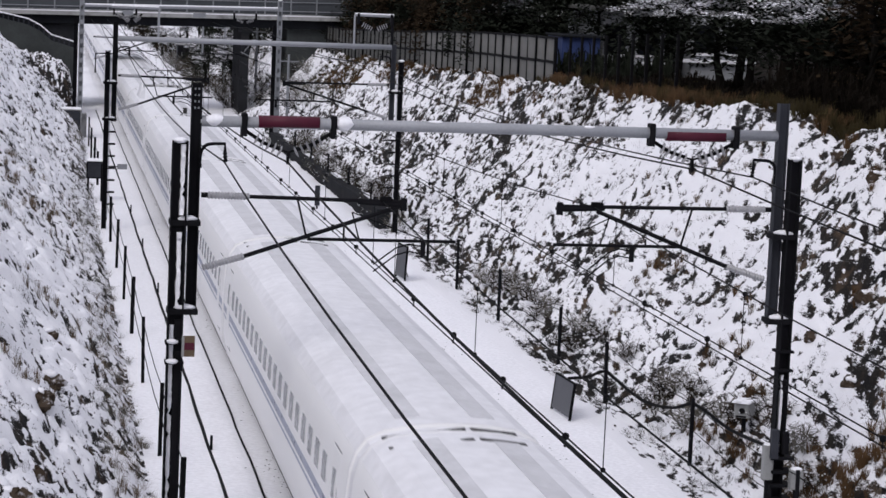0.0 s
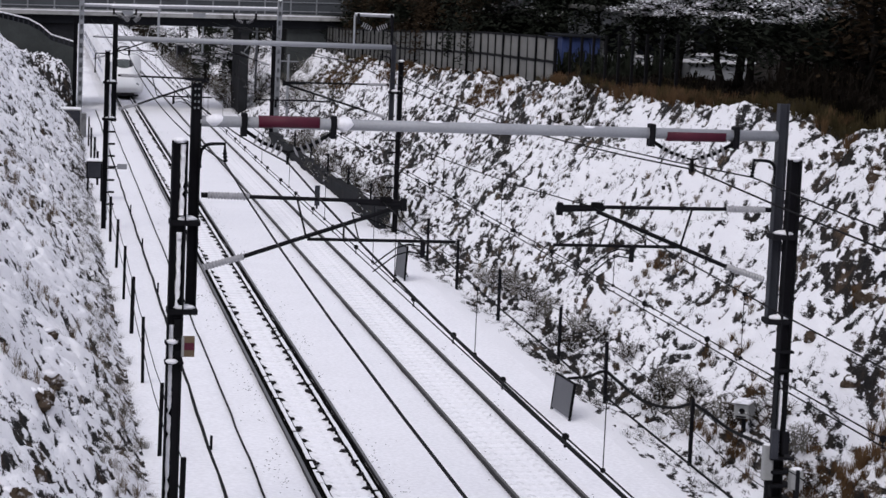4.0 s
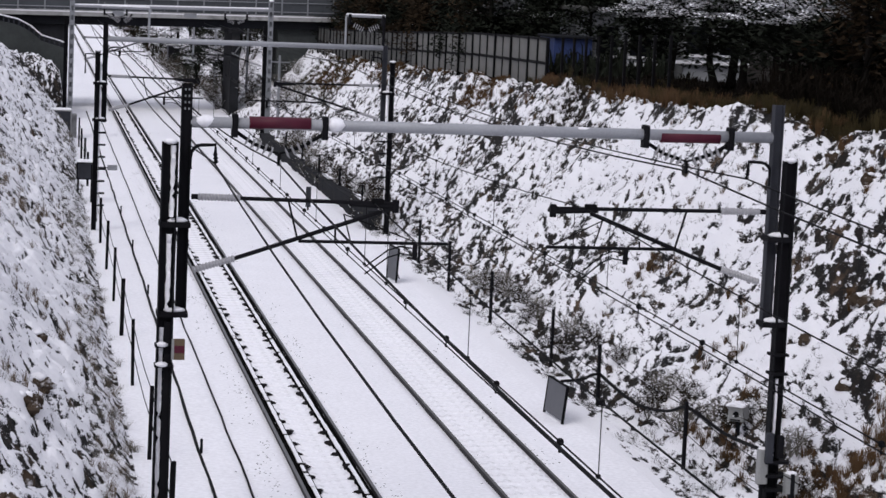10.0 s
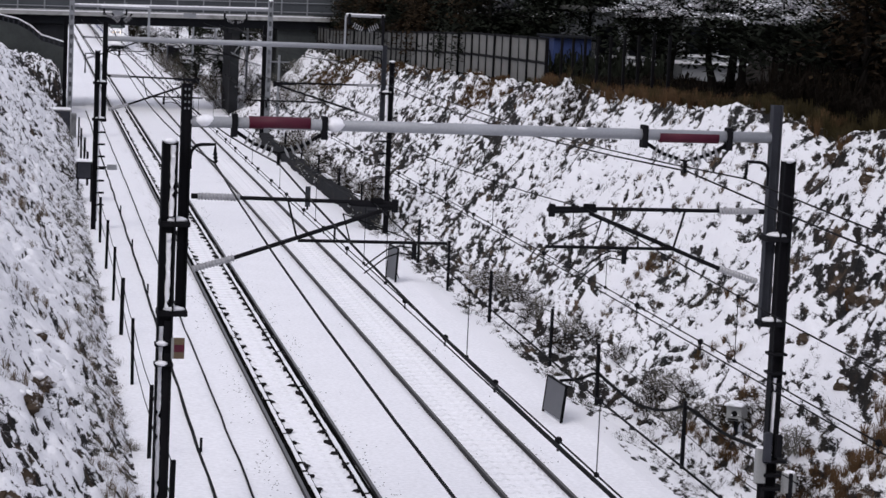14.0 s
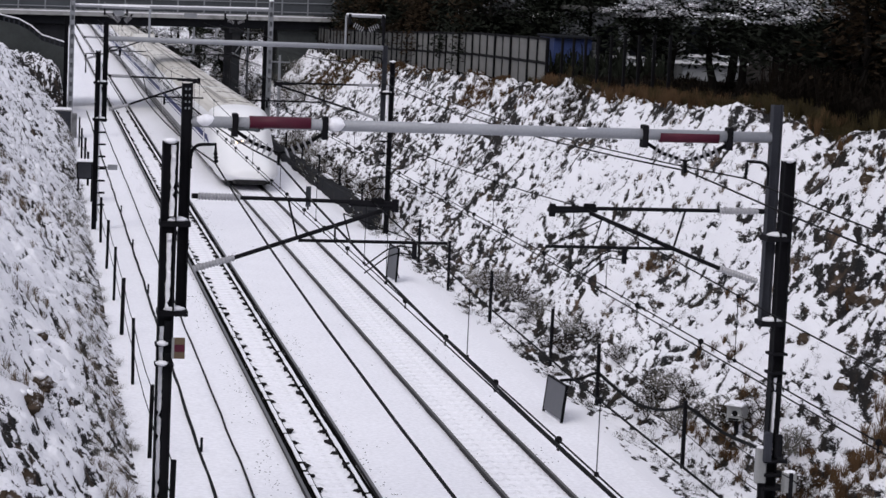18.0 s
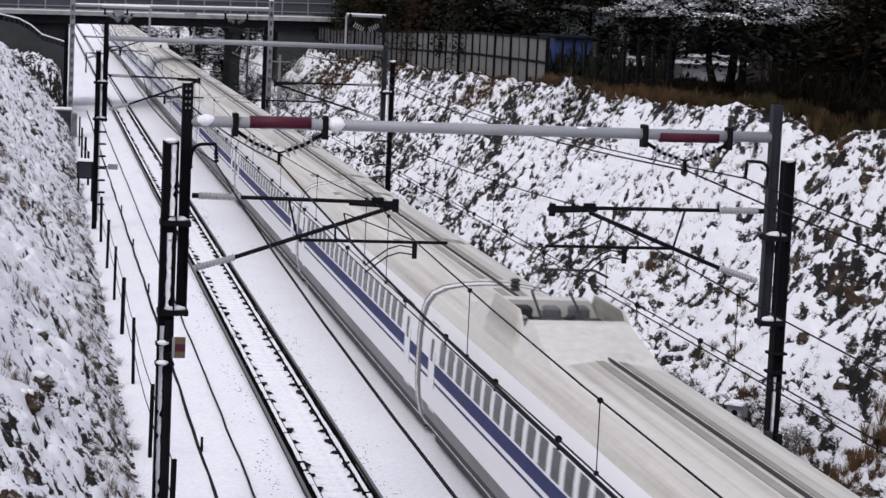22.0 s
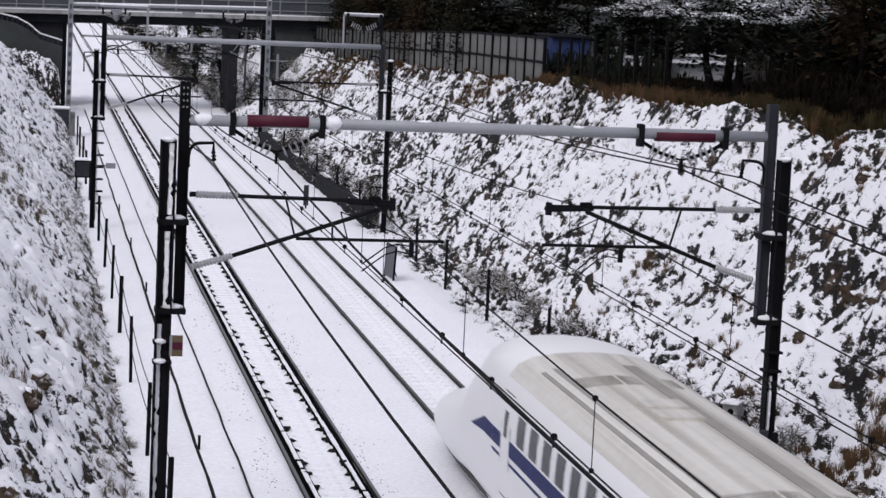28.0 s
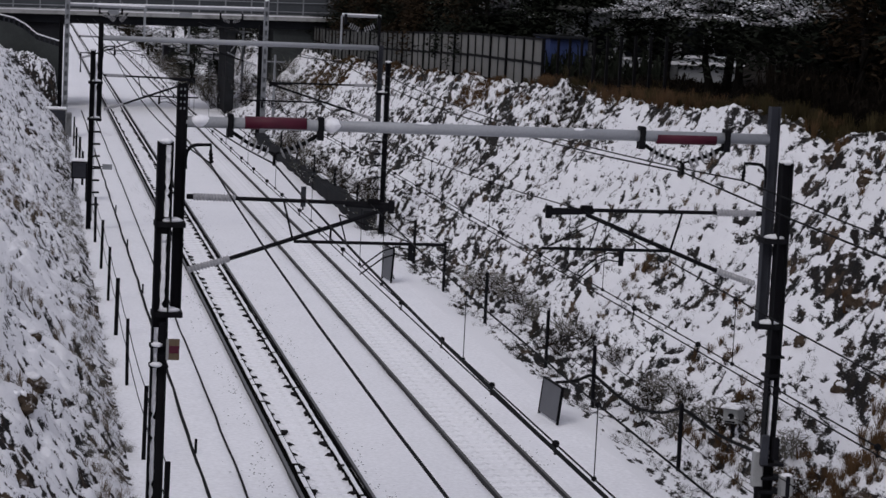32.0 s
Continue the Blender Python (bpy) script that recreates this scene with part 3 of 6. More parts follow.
def mast_side(root, s, base, detail, top_e=8.58):
    """Main mast, its raised extension post towards the tracks and the brackets between them. s: -1 left, 1 right."""
    xm, xe = s * (6.02 if detail and s > 0 else 6.1), s * 5.8
    top_m, low_e = (7.5, 4.15) if detail else (7.28, 4.35)
    wm = (0.3 if s < 0 else 0.23) if detail else 0.2
    part("mast", Geo().hbeam(xm, -0.25, base, top_m, wm, 0.26, 0.03), M_DARK, root, "dark steel H-section mast")
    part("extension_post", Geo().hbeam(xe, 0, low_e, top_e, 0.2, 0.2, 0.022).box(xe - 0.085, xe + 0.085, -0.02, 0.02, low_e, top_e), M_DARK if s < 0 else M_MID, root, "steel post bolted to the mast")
    for z in (low_e + 0.1, 5.95):
        part("bracket", Geo().box(min(xm, xe) - 0.16, max(xm, xe) + 0.12, -0.36, 0.12, z - 0.05, z + 0.05, 0.012), M_DARK, root)
        snow_lump("snow_cap", root, (xm + xe) / 2, -0.2, z + 0.07, 0.13, 0.5, int(z * 10) + s, 1.7)
    snow_lump("snow_cap", root, xm, -0.25, top_m + 0.01, 0.14, 0.4, 3 + s)
    if not detail:
        snow_strip(root, xm + s * -0.17, xm + s * -0.09, -0.3, -0.2, 0.4, 6.9, 12 + s)
        for k in range(7):
            part("tie_plate", Geo().box(min(xm, xe) - 0.1, max(xm, xe) + 0.1, -0.3, 0.02, 0.9 + 0.5 * k, 0.96 + 0.5 * k, 0.01), M_DARK, root)
    if detail:
        if s < 0:
            snow_strip(root, xm - 0.12, xm - 0.01, -0.3, -0.245, base + 0.2, 4.0, 1)
            part("web_plate", Geo().box(xm - 0.01, xm + 0.13, -0.33, -0.23, base, 4.1), M_DARK, root)
            snow_strip(root, xm, xm + 0.125, -0.38, -0.245, 6.1, top_m - 0.02, 2)
            snow_strip(root, xm - 0.03, xm + 0.09, -0.36, -0.245, 4.35, 5.85, 3)
        for k in range(2):
            part("band", Geo().box(xm - 0.18, xm + 0.18, -0.42, -0.08, 3.25 + 0.38 * k, 3.3 + 0.38 * k, 0.008), M_DARK, root)
            if s < 0:
                snow_lump("snow_cap", root, xm - 0.05, -0.4, 3.31 + 0.38 * k, 0.1, 0.5, 60 + k, 1.2)
        if s > 0:
            snow_strip(root, xm - 0.04, xm + 0.04, -0.32, -0.262, 1.6, 3.2, 4)
            part("cable_box", Geo().box(xm - 0.2, xm - 0.04, -0.5, -0.38, 1.5, 2.1, 0.02), M_MID, root)
            part("cable_box", Geo().box(xm + 0.03, xm + 0.17, -0.5, -0.38, 1.6, 2.05, 0.02), M_DARK, root)
        for k in range(8 if s < 0 else 0):
            part("rivet_hole", Geo().box(xe - 0.05 + 0.07 * (k % 2), xe - 0.02 + 0.07 * (k % 2), -0.104, -0.1, 8.1 + 0.12 * (k // 2), 8.14 + 0.12 * (k // 2)), M_STEEL, root)
    # curved arm that carries the outer wire
    x0 = xe - s * 0.1
    g = Geo()
    pts = [(x0, -0.03, 6.98), (x0, -0.03, 7.22)]
    pts += [(x0 - s * 0.2 * (1 - math.cos(a)), -0.03, 7.22 + 0.22 * math.sin(a)) for a in (0.4, 0.8, 1.2, 1.57)]
    pts += [(x0 - s * 0.46, -0.03, 7.45), (x0 - s * 0.46, -0.03, 7.3)]
    g.tube(pts, 0.033, 7)
    part("wire_arm", g, M_DARK, root, "curved bracket for a wire")
    part("insulator", insulator(Geo(), (x0 - s * 0.46, -0.03, 7.3), (x0 - s * 0.48, -0.03, 7.1), 0.05, 3, 0.025), M_BLACK, root)


def cantilever(root, s, detail, tip, reg, drop, steady, low=0.0):
    """Tubular arm over one track with registration arm and braces. tip: end of the arm; reg: ends of the registration tube;
    drop and steady: where the steady arm hangs and where it meets the wire."""
    xa, xt = s * 5.66, tip
    zt, zb, zr = 6.46 - low, 5.06 - low, 5.66 - low
    part("arm_insulator", insulator(Geo(), (xa - s * 0.12, 0, zt), (xa - s * 0.92, 0, zt - 0.01), 0.078, 13, 0.052), M_INSUL, root, "pale ribbed rod insulator")
    part("arm_insulator", insulator(Geo(), (xa - s * 0.06, 0, zb), (xa - s * 0.85, 0, zb + 0.24), 0.074, 13, 0.05), M_INSUL, root, "pale ribbed rod insulator")
    part("top_tube", Geo().tube([(xa, 0, zt), (xa - s * 0.12, 0, zt)], 0.055).tube([(xa - s * 0.92, 0, zt - 0.01), (xt, 0, zt - 0.04)], 0.038, 8).tube([(xt + s * 0.9, 0, zt - 0.06), (xt, 0, zt - 0.1)], 0.05, 8), M_DARK, root)
    part("brace_tube", Geo().tube([(xa - s * 0.85, 0, zb + 0.24), (xt + s * (0.75 if detail and s > 0 else 0.06), 0, zt - 0.12)], 0.042, 8), M_DARK, root)
    part("tip_plate", Geo().box(xt - 0.06, xt + 0.06, -0.05, 0.05, zt - 0.21, zt + 0.04, 0.015), M_DARK, root)
    part("registration_tube", Geo().tube([(reg[0], 0, zr), (reg[1], 0, zr + 0.01)], 0.032, 8), M_DARK, root)
    out = reg[0] if abs(reg[0]) > abs(reg[1]) else reg[1]
    part("strut", Geo().tube([(out + s * 0.22, 0, zt - 0.03), (out + s * 0.02, 0, zr + 0.02)], 0.022, 6), M_DARK, root)
    u = (abs(out) - 0.7 - abs(xt)) / (4.81 - abs(xt))
    part("strut", Geo().tube([(out - s * 0.7, 0, zt - 0.12 + (zb + 0.36 - zt) * u), (out - s * 0.7, 0, zr)], 0.02, 6), M_DARK, root)
    part("drop_bracket", Geo().box(drop - 0.045, drop + 0.045, -0.04, 0.04, zr - 0.31, zr, 0.01), M_DARK, root)
    for dz in (0, 0.14):
        d = steady - drop
        part("steady_arm", Geo().tube([(drop, 0.02, zr - 0.24 + dz), (drop + d * 0.3, 0.02, zr - 0.2 + dz), (drop + d * 0.55, 0.02, zr - 0.28 + dz), (steady, 0.02, zr - 0.61 + dz)], 0.015, 6), M_DARK, root)
    if detail:
        part("wire_saddle", Geo().box(s * 2.1 - 0.12, s * 2.1 + 0.12, -0.06, 0.06, zt - 0.03, zt + 0.06, 0.02), M_BLACK, root)
        part("stay_wire", Geo().tube([(xt + s * 1.0, 0, zt - 0.26), (s * 1.38, 0, zr + 0.05)], 0.012, 4).tube([(xt + s * 1.0, 0, zt - 0.26), (xt + s * 0.85, 0, zr + 0.02)], 0.014, 4), M_BLACK, root)


# tip, registration tube, drop bracket and wire end of each arm
ARMS = {(True, -1): (-1.75, (-3.6, -0.7), -1.34, -2.3), (True, 1): (1.35, (1.25, 3.82), 2.85, 2.0),
        (False, -1): (-1.95, (-4.02, -1.74), -3.35, -2.3), (False, 1): (1.22, (0.13, 3.19), 0.9, 2.1)}


def portal(y, detail, beam_z=7.87):
    root = empty("electrification_gantry", 0, y, 0, "steel track-spanning gantry with snow on its brackets" if not detail else "grey pipe gantry with dark red sleeves and snow lumps", "gantry", "gantries")
    for s in (-1, 1):
        base = float(ground_z(s * 6.1, y)) - 0.15
        mast_side(root, s, base, detail, 8.58 if detail else (8.45 if s < 0 else 7.95))
        cantilever(root, s, detail, *ARMS[(detail, s)], 0.0 if detail else 0.2)
    part("beam", Geo().tube([(-5.72, 0, beam_z), (5.7, 0, beam_z + 0.06)], 0.108, 14), M_PIPE, root, "grey steel pipe beam", True)
    if detail:
        for a, b in ((-4.62, -3.45), (3.42, 4.62)):
            part("sleeve", Geo().tube([(a, 0, beam_z + 0.02), (b, 0, beam_z + 0.03)], 0.122, 14), M_RED, root, "dark red sleeve on the beam", True)
        v_string(root, -4.89, -3.18, beam_z, 0.54)
        v_string(root, 3.12, 4.84, beam_z + 0.05, 0.5)
        snow_lump("snow_lump", root, -5.45, 0, beam_z + 0.02, 0.16, 0.75, 4, 1.35)
        snow_lump("snow_lump", root, -2.97, -0.03, beam_z + 0.03, 0.165, 0.85, 5, 1.2)
        for k, x in enumerate((-1.2, 1.85)):
            snow_lump("snow_lump", root, x, 0, beam_z + 0.12, 0.1, 0.3, 20 + k, 1.6)
    else:
        v_string(root, -5.6, -4.72, beam_z + 1.2, 0.46, False)
        v_string(root, 4.25, 5.65, beam_z + 1.25, 0.45)
        for xa, xb, z in ((-6.0, -4.05, beam_z + 1.28), (4.1, 5.75, beam_z + 1.35)):
            part("upper_bar", Geo().tube([(xa, 0, z), (xb, 0, z)], 0.05, 8), M_PIPE, root)
            xv = xb if xa < 0 else xa
            part("upper_post", Geo().tube([(xv, 0, beam_z - 0.1), (xv, 0, z)], 0.045, 8), M_PIPE, root)
            part("snow_strip", Geo().box(min(xa, xb), max(xa, xb), -0.06, 0.06, z + 0.045, z + 0.1, 0.02), M_SNOW, root)
        part("upper_post", Geo().tube([(5.7, 0, beam_z), (5.7, 0, beam_z + 1.35)], 0.06, 8), M_DARK, root)
    return root


for py in PORTALS[:3]:
    portal(py, py == 42.0, 7.87 if py == 42.0 else 7.78)

# fittings on the near gantry
plate = empty("marker_plate", -5.85, 41.5, 3.42, "small white and red marker plate on a mast", "sign")
part("plate", Geo().box(-0.12, 0.12, -0.015, 0.015, 0.0, 0.4, 0.006), M_GRASS, plate, "weathered buff plate")
part("edge", Geo().box(-0.13, -0.08, -0.024, -0.016, 0.0, 0.4), M_BOXW, plate)
part("stripe", Geo().box(-0.12, 0.12, -0.022, -0.0155, 0.13, 0.27), M_RED, plate, "red stripe")
for zs in (0.05, 0.31):
    part("stub", Geo().box(-0.24, -0.11, -0.012, 0.012, zs, zs + 0.04), M_DARK, plate)
for x, y, z, w, h, seed in ((5.82, 41.7, 1.05, 0.2, 0.7, 1), (6.33, 41.4, 0.92, 0.26, 0.4, 2)):
    bx = empty("equipment_box", x, y, z, "small pale metal box fixed beside a mast foot", "equipment box")
    part("case", Geo().box(-w / 2, w / 2, -0.1, 0.1, 0, h, 0.02), M_BOXW, bx)
    part("foot", Geo().box(-0.03, 0.03, -0.03, 0.03, -1.1, 0.0), M_DARK, bx)
    snow_lump("snow_cap", bx, 0, 0, h, w * 0.5, 0.35, seed)
for k in range(5):
    ring = empty("cable_strap", 6.08, 41.72, 0.35 + 0.28 * k, "dark strap round the mast foot", "strap", "mast straps")
    part("strap", Geo().box(-0.24 + 0.03 * (k % 2), 0.24, -0.2, 0.2, 0, 0.06, 0.015), M_DARK, ring)


# far gantry in front of the bridge: pale lattice-like posts
def far_gantry(y):
    root = empty("electrification_gantry", 0, y, 0, "pale steel gantry before the overbridge", "gantry", "gantries")
    for s, x, z0, z1 in ((-1, -6.4, 1.0, 8.9), (1, 6.12, -0.1, 9.0)):
        g = Geo()
        for dx in (-0.12, 0.12):
            g.box(x + dx - 0.035, x + dx + 0.035, -0.14, 0.14, z0, z1)
        for k in range(int((z1 - z0) / 0.6)):
            z = z0 + 0.6 * k
            g.box(x - 0.1, x + 0.1, -0.13, -0.11, z, z + 0.3)
        g.box(x - 0.11, x + 0.11, 0.09, 0.12, z0, z1)
        part("lattice_post", g, M_STEEL, root, "pale laced steel post")
        part("mast", Geo().hbeam(x - 0.34 if s < 0 else x - 0.27, 0.3, -0.1, 7.4, 0.26, 0.24, 0.03), M_DARK, root)
        snow_lump("snow_cap", root, x, 0, z1 + 0.02, 0.16, 0.6, 8 + s)
        cantilever(root, s, False, *ARMS[(s > 0, s)], 0.2)
        plinth = part("plinth", Geo().box(x - 0.6, x + 0.45, -0.5, 0.5, -0.3, 1.4 if s < 0 else 0.2, 0.04), M_CONC_L, root, "pale concrete mast footing")
    part("beam", Geo().tube([(-6.3, 0, 8.2), (6.1, 0, 8.45)], 0.075, 8), M_PIPE, root)
    part("snow_strip", Geo().tube([(-6.3, 0, 8.28), (6.1, 0, 8.53)], 0.06, 6), M_SNOW, root)
    for x0 in (-4.4, 3.2):
        v_string(root, x0, x0 + 1.4, 7.95, 0.4)
        for xh in (x0, x0 + 1.4):
            part("hanger", Geo().box(xh - 0.03, xh + 0.03, -0.03, 0.03, 7.8, 8.5), M_STEEL, root)
    part("junction_box", Geo().box(0.6, 1.4, -0.1, 0.1, 7.75, 8.0, 0.02), M_STEEL, root)
    part("junction_box", Geo().box(-3.9, -3.2, -0.1, 0.1, 7.7, 7.98, 0.02), M_STEEL, root)
    return root


far_gantry(142.5)


def span_wire(points, sag, r, n=9):
    """A wire over a row of supports (x, y, z), sagging between them."""
    pts = []
    for (a, b) in zip(points[:-1], points[1:]):
        for i in range(n):
            u = i / n
            pts.append((a[0] + (b[0] - a[0]) * u, a[1] + (b[1] - a[1]) * u, a[2] + (b[2] - a[2]) * u - sag * 4 * u * (1 - u)))
    pts.append(points[-1])
    return Geo().tube(pts, r, 5)


SUP = (-58.0, -8.0, 42.0, 92.5, 142.5, 192.5, 242.5, 292.5)
LOW = {92.5: 0.2, 142.5: 0.2}
for s in (-1, 1):
    root = empty("overhead_line", 0, 0, 0, "black overhead contact line with droppers and clips", "overhead line", "overhead lines")
    zig = [(s * 2.1 + (0.06 if i % 2 else -0.06), y) for i, y in enumerate(SUP)]
    part("messenger_wire", span_wire([(x, y, 6.42 - LOW.get(y, 0)) for x, y in zig], 0.5, 0.013), M_BLACK, root)
    part("auxiliary_wire", span_wire([(x, y, 5.12 - LOW.get(y, 0)) for x, y in zig], 0.02, 0.012), M_BLACK, root)
    part("contact_wire", span_wire([(x, y, 5.0 - LOW.get(y, 0)) for x, y in zig], 0.0, 0.012), M_BLACK, root)
    for (xa, ya), (xb, yb) in zip(zig[1:5], zig[2:6]):
        for k in range(7):
            u = 0.0205 + 0.1574 * k
            drop = LOW.get(ya, 0) * (1 - u) + LOW.get(yb, 0) * u
            zz = 6.42 - drop - 0.5 * 4 * u * (1 - u)
            za = 5.12 - drop - 0.02 * 4 * u * (1 - u)
            part("dropper", Geo().tube([(0, 0, za - zz), (0, 0, 0)], 0.007, 4).ball((0, 0, 0), 0.04, 6, 4).ball((0, 0, za - zz), 0.035, 6, 4), M_BLACK, root).location = (xa + (xb - xa) * u, ya + (yb - ya) * u, zz)
        for k in range(12):
            u = (k + 0.89) / 12.92
            za = 5.12 - LOW.get(ya, 0) * (1 - u) - LOW.get(yb, 0) * u - 0.02 * 4 * u * (1 - u)
            part("wire_clip", Geo().ball((0, 0, 0), 0.05, 8, 6).tube([(0, 0, 0), (0, 0, -0.12)], 0.012, 5).ball((0, 0, -0.12), 0.022, 6, 4), M_BLACK, root).location = (xa + (xb - xa) * u, ya + (yb - ya) * u, za)
    f = empty("feeder_wire", 0, 0, 0, "sagging black feeder wire between gantries", "wire", "feeder wires")
    part("wire", span_wire([(s * 4.02, y, 7.12 + 0.1 * (s > 0)) for y in SUP], 0.45, 0.019), M_BLACK, f)
    f = empty("return_wire", 0, 0, 0, "sagging black return wire held by mast brackets", "wire", "feeder wires")
    part("wire", span_wire([(s * (5.24 + 0.115 * (y < 0)), y, 7.1) for y in SUP], 0.45, 0.017), M_BLACK, f)


# ---- lineside fences, signs, boxes ----
def wire_fence(x, ys, label, h):
    root = empty("wire_fence", x, 0, 0, label, "fence", "lineside fences")
    tops = []
    r = random.Random(int(x * 10))
    for i, y in enumerate(ys):
        z = float(ground_z(x, y))
        hh = h + r.uniform(-0.08, 0.08)
        lx, ly = r.uniform(-0.03, 0.03), r.uniform(-0.05, 0.05)
        part("post", Geo().tube([(0, y, z - 0.3), (lx, y + ly, z + hh)], 0.062 if x < 0 else 0.055, 4), M_BLACK if x < 0 else M_DARK, root)
        tops.append((lx, y + ly, z + hh))
    for f in (0.93, 0.55):
        pts = []
        for a, b in zip(tops[:-1], tops[1:]):
            for u in (0, 0.33, 0.66):
                p = Vector(a).lerp(Vector(b), u)
                pts.append((p.x, p.y, p.z - h * (1 - f) - 0.12 * 4 * u * (1 - u)))
        part("wire", Geo().tube(pts, 0.012, 4), M_BLACK, root)
    return root


wire_fence(-5.93, [41.0, 48.8, 57.6, 65.6, 72.5, 80.3, 88.0, 95.5, 103, 111, 119, 127, 135], "row of black posts strung with slack wire", 1.72)
wire_fence(6.1, [33.5, 40.6, 47.9, 55.8, 61.3, 70.0, 77.5, 83.8, 92, 99.5, 107, 115, 123, 131], "dark steel posts with loose wires on snow", 1.6)

# a thick slack cable strung along the posts
loose = empty("loose_cable", 0, 0, 0, "slack dark cable hung from post to post", "cable")
cable_pts = [(4.6, 53.8, 0.85), (5.3, 54.5, 0.78), (6.0, 55.6, 0.72), (6.15, 54.6, 0.6), (6.2, 52.3, 0.56), (6.2, 49.8, 0.9), (6.15, 47.9, 1.35), (6.3, 45.7, 1.23), (6.1, 42.4, 1.55)]
fine = []
for k in range(len(cable_pts) - 1):
    p0, p1, p2, p3 = [Vector(cable_pts[min(max(k + d, 0), len(cable_pts) - 1)]) for d in (-1, 0, 1, 2)]
    for u in (0, 0.25, 0.5, 0.75):
        fine.append(0.5 * (2 * p1 + (p2 - p0) * u + (2 * p0 - 5 * p1 + 4 * p2 - p3) * u * u + (3 * p1 - 3 * p2 + p3 - p0) * u ** 3))
part("cable", Geo().tube(fine + [cable_pts[-1]], 0.04, 6), M_BLACK, loose)


def leaning_sign(x, y, w, h, turn, lean, label):
    root = empty("sign_board", x, y, -0.08, label, "sign", "trackside signs")
    root.matrix_basis = pose(x, y, -0.08, lean, 0, turn)
    part("board", Geo().box(-w / 2, w / 2, -0.02, 0.02, 0.06, h, 0.006), M_SIGN, root, "plain grey board")
    part("frame", Geo().box(-w / 2 - 0.04, -w / 2 + 0.002, -0.035, 0.035, 0, h + 0.04, 0.006).box(w / 2 - 0.002, w / 2 + 0.04, -0.035, 0.035, 0, h + 0.04, 0.006).box(-w / 2, w / 2, -0.035, 0.035, h, h + 0.04, 0.006), M_BLACK, root, "black frame")
    for sx in (-w / 2,):
        part("strut", Geo().tube([(sx, 0.02, h * 0.8), (sx, 0.45, 0.0)], 0.02, 5), M_BLACK, root)
    return root


leaning_sign(4.42, 53.75, 1.5, 0.92, -86, -6, "grey framed board standing in trackside snow")
leaning_sign(4.23, 78.7, 1.2, 1.2, -84, -3, "grey framed board further along the track")

sig = empty("lamp_housing", 7.35, 48.9, 1.15, "white weatherproof box with a round dark lens, snow on top", "lamp housing")
sig.matrix_basis = pose(7.2, 47.5, 1.17, 0, 0, -35) @ Matrix.Scale(0.82, 4)
part("case", Geo().box(-0.22, 0.22, -0.3, 0.3, 0, 0.42, 0.04), M_BOXW, sig)
part("lens", Geo().tube([(0.02, -0.33, 0.2), (0.02, -0.29, 0.2)], 0.085, 12), M_BLACK, sig, "round dark lens")
part("hood", Geo().box(-0.26, 0.26, -0.42, 0.3, 0.42, 0.47, 0.02), M_SLEEPER, sig, "snow-covered hood")
part("base_plate", Geo().box(-0.14, 0.14, -0.34, -0.3, 0.02, 0.06), M_BLACK, sig)
part("stand", Geo().box(-0.05, 0.05, -0.05, 0.05, -1.0, 0.0), M_DARK, sig)

# cabinets by the left fence further on
for x, y, z, w, d, h, lab in ((-6.2, 104.0, 0.9, 0.85, 0.6, 0.8, "dark metal trackside cabinet on posts"), (-7.0, 141.5, 0.2, 1.4, 1.0, 1.5, "grey concrete footing box capped with snow")):
    cab = empty("trackside_cabinet", x, y, z, lab, "cabinet")
    part("case", Geo().box(-w / 2, w / 2, -d / 2, d / 2, 0, h, 0.03), M_DARK if h < 1 else M_CONC_L, cab)
    part("snow_cap", Geo().box(-w / 2, w / 2, -d / 2, d / 2, h, h + 0.1, 0.05), M_SNOW, cab, "cap of snow")
    part("door", Geo().box(-w / 2 + 0.06, w / 2 - 0.06, -d / 2 - 0.012, -d / 2, 0.06, h - 0.06), M_MID, cab)
    for sx in (-1, 1):
        part("leg", Geo().box(sx * w * 0.4 - 0.04, sx * w * 0.4 + 0.04, -0.04, 0.04, -1.0, 0.0), M_DARK, cab)
arm = empty("mast_plate", -5.7, 92.2, 2.4, "small grey plate bracketed from a mast", "sign")
part("plate", Geo().box(0.1, 0.5, -0.02, 0.02, 0, 0.22, 0.01), M_STEEL, arm)
part("stub", Geo().box(-0.3, 0.1, -0.02, 0.02, 0.09, 0.13), M_DARK, arm)
hook = empty("mast_hook", -6.1, 92.2, 7.1, "dark bent arm fixed to a mast top", "bracket")
part("arm", Geo().tube([(0, 0, 0.05), (-0.5, 0, 0.05), (-0.5, 0, -0.75)], 0.035, 6), M_DARK, hook)
hp = empty("marker_post", 4.0, 102.3, 0, "narrow dark marker post beside the track", "marker")
part("post", Geo().box(-0.04, 0.04, -0.03, 0.03, -0.15, 0.5), M_DARK, hp)
part("plate", Geo().box(-0.12, 0.12, -0.05, -0.03, 0.05, 1.0, 0.008), M_MID, hp)

# low retaining wall at the foot of the far slope
rw = empty("retaining_wall", 5.75, 0, 0, "low dark damp concrete retaining wall", "wall", kind="structure")
for i in range(12):
    y0 = 95.0 + i * 3.95
    top = (0.72, 0.66, 0.6, 0.52)[min(i, 3)] + 0.03 * (i % 3)
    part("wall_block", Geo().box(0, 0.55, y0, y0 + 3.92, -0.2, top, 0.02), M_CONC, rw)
    if i % 3 == 1:
        part("snow_cap", Geo().box(0.35, 0.65, y0 + 0.6, y0 + 3.1, top, top + 0.06, 0.03), M_SNOW, rw)

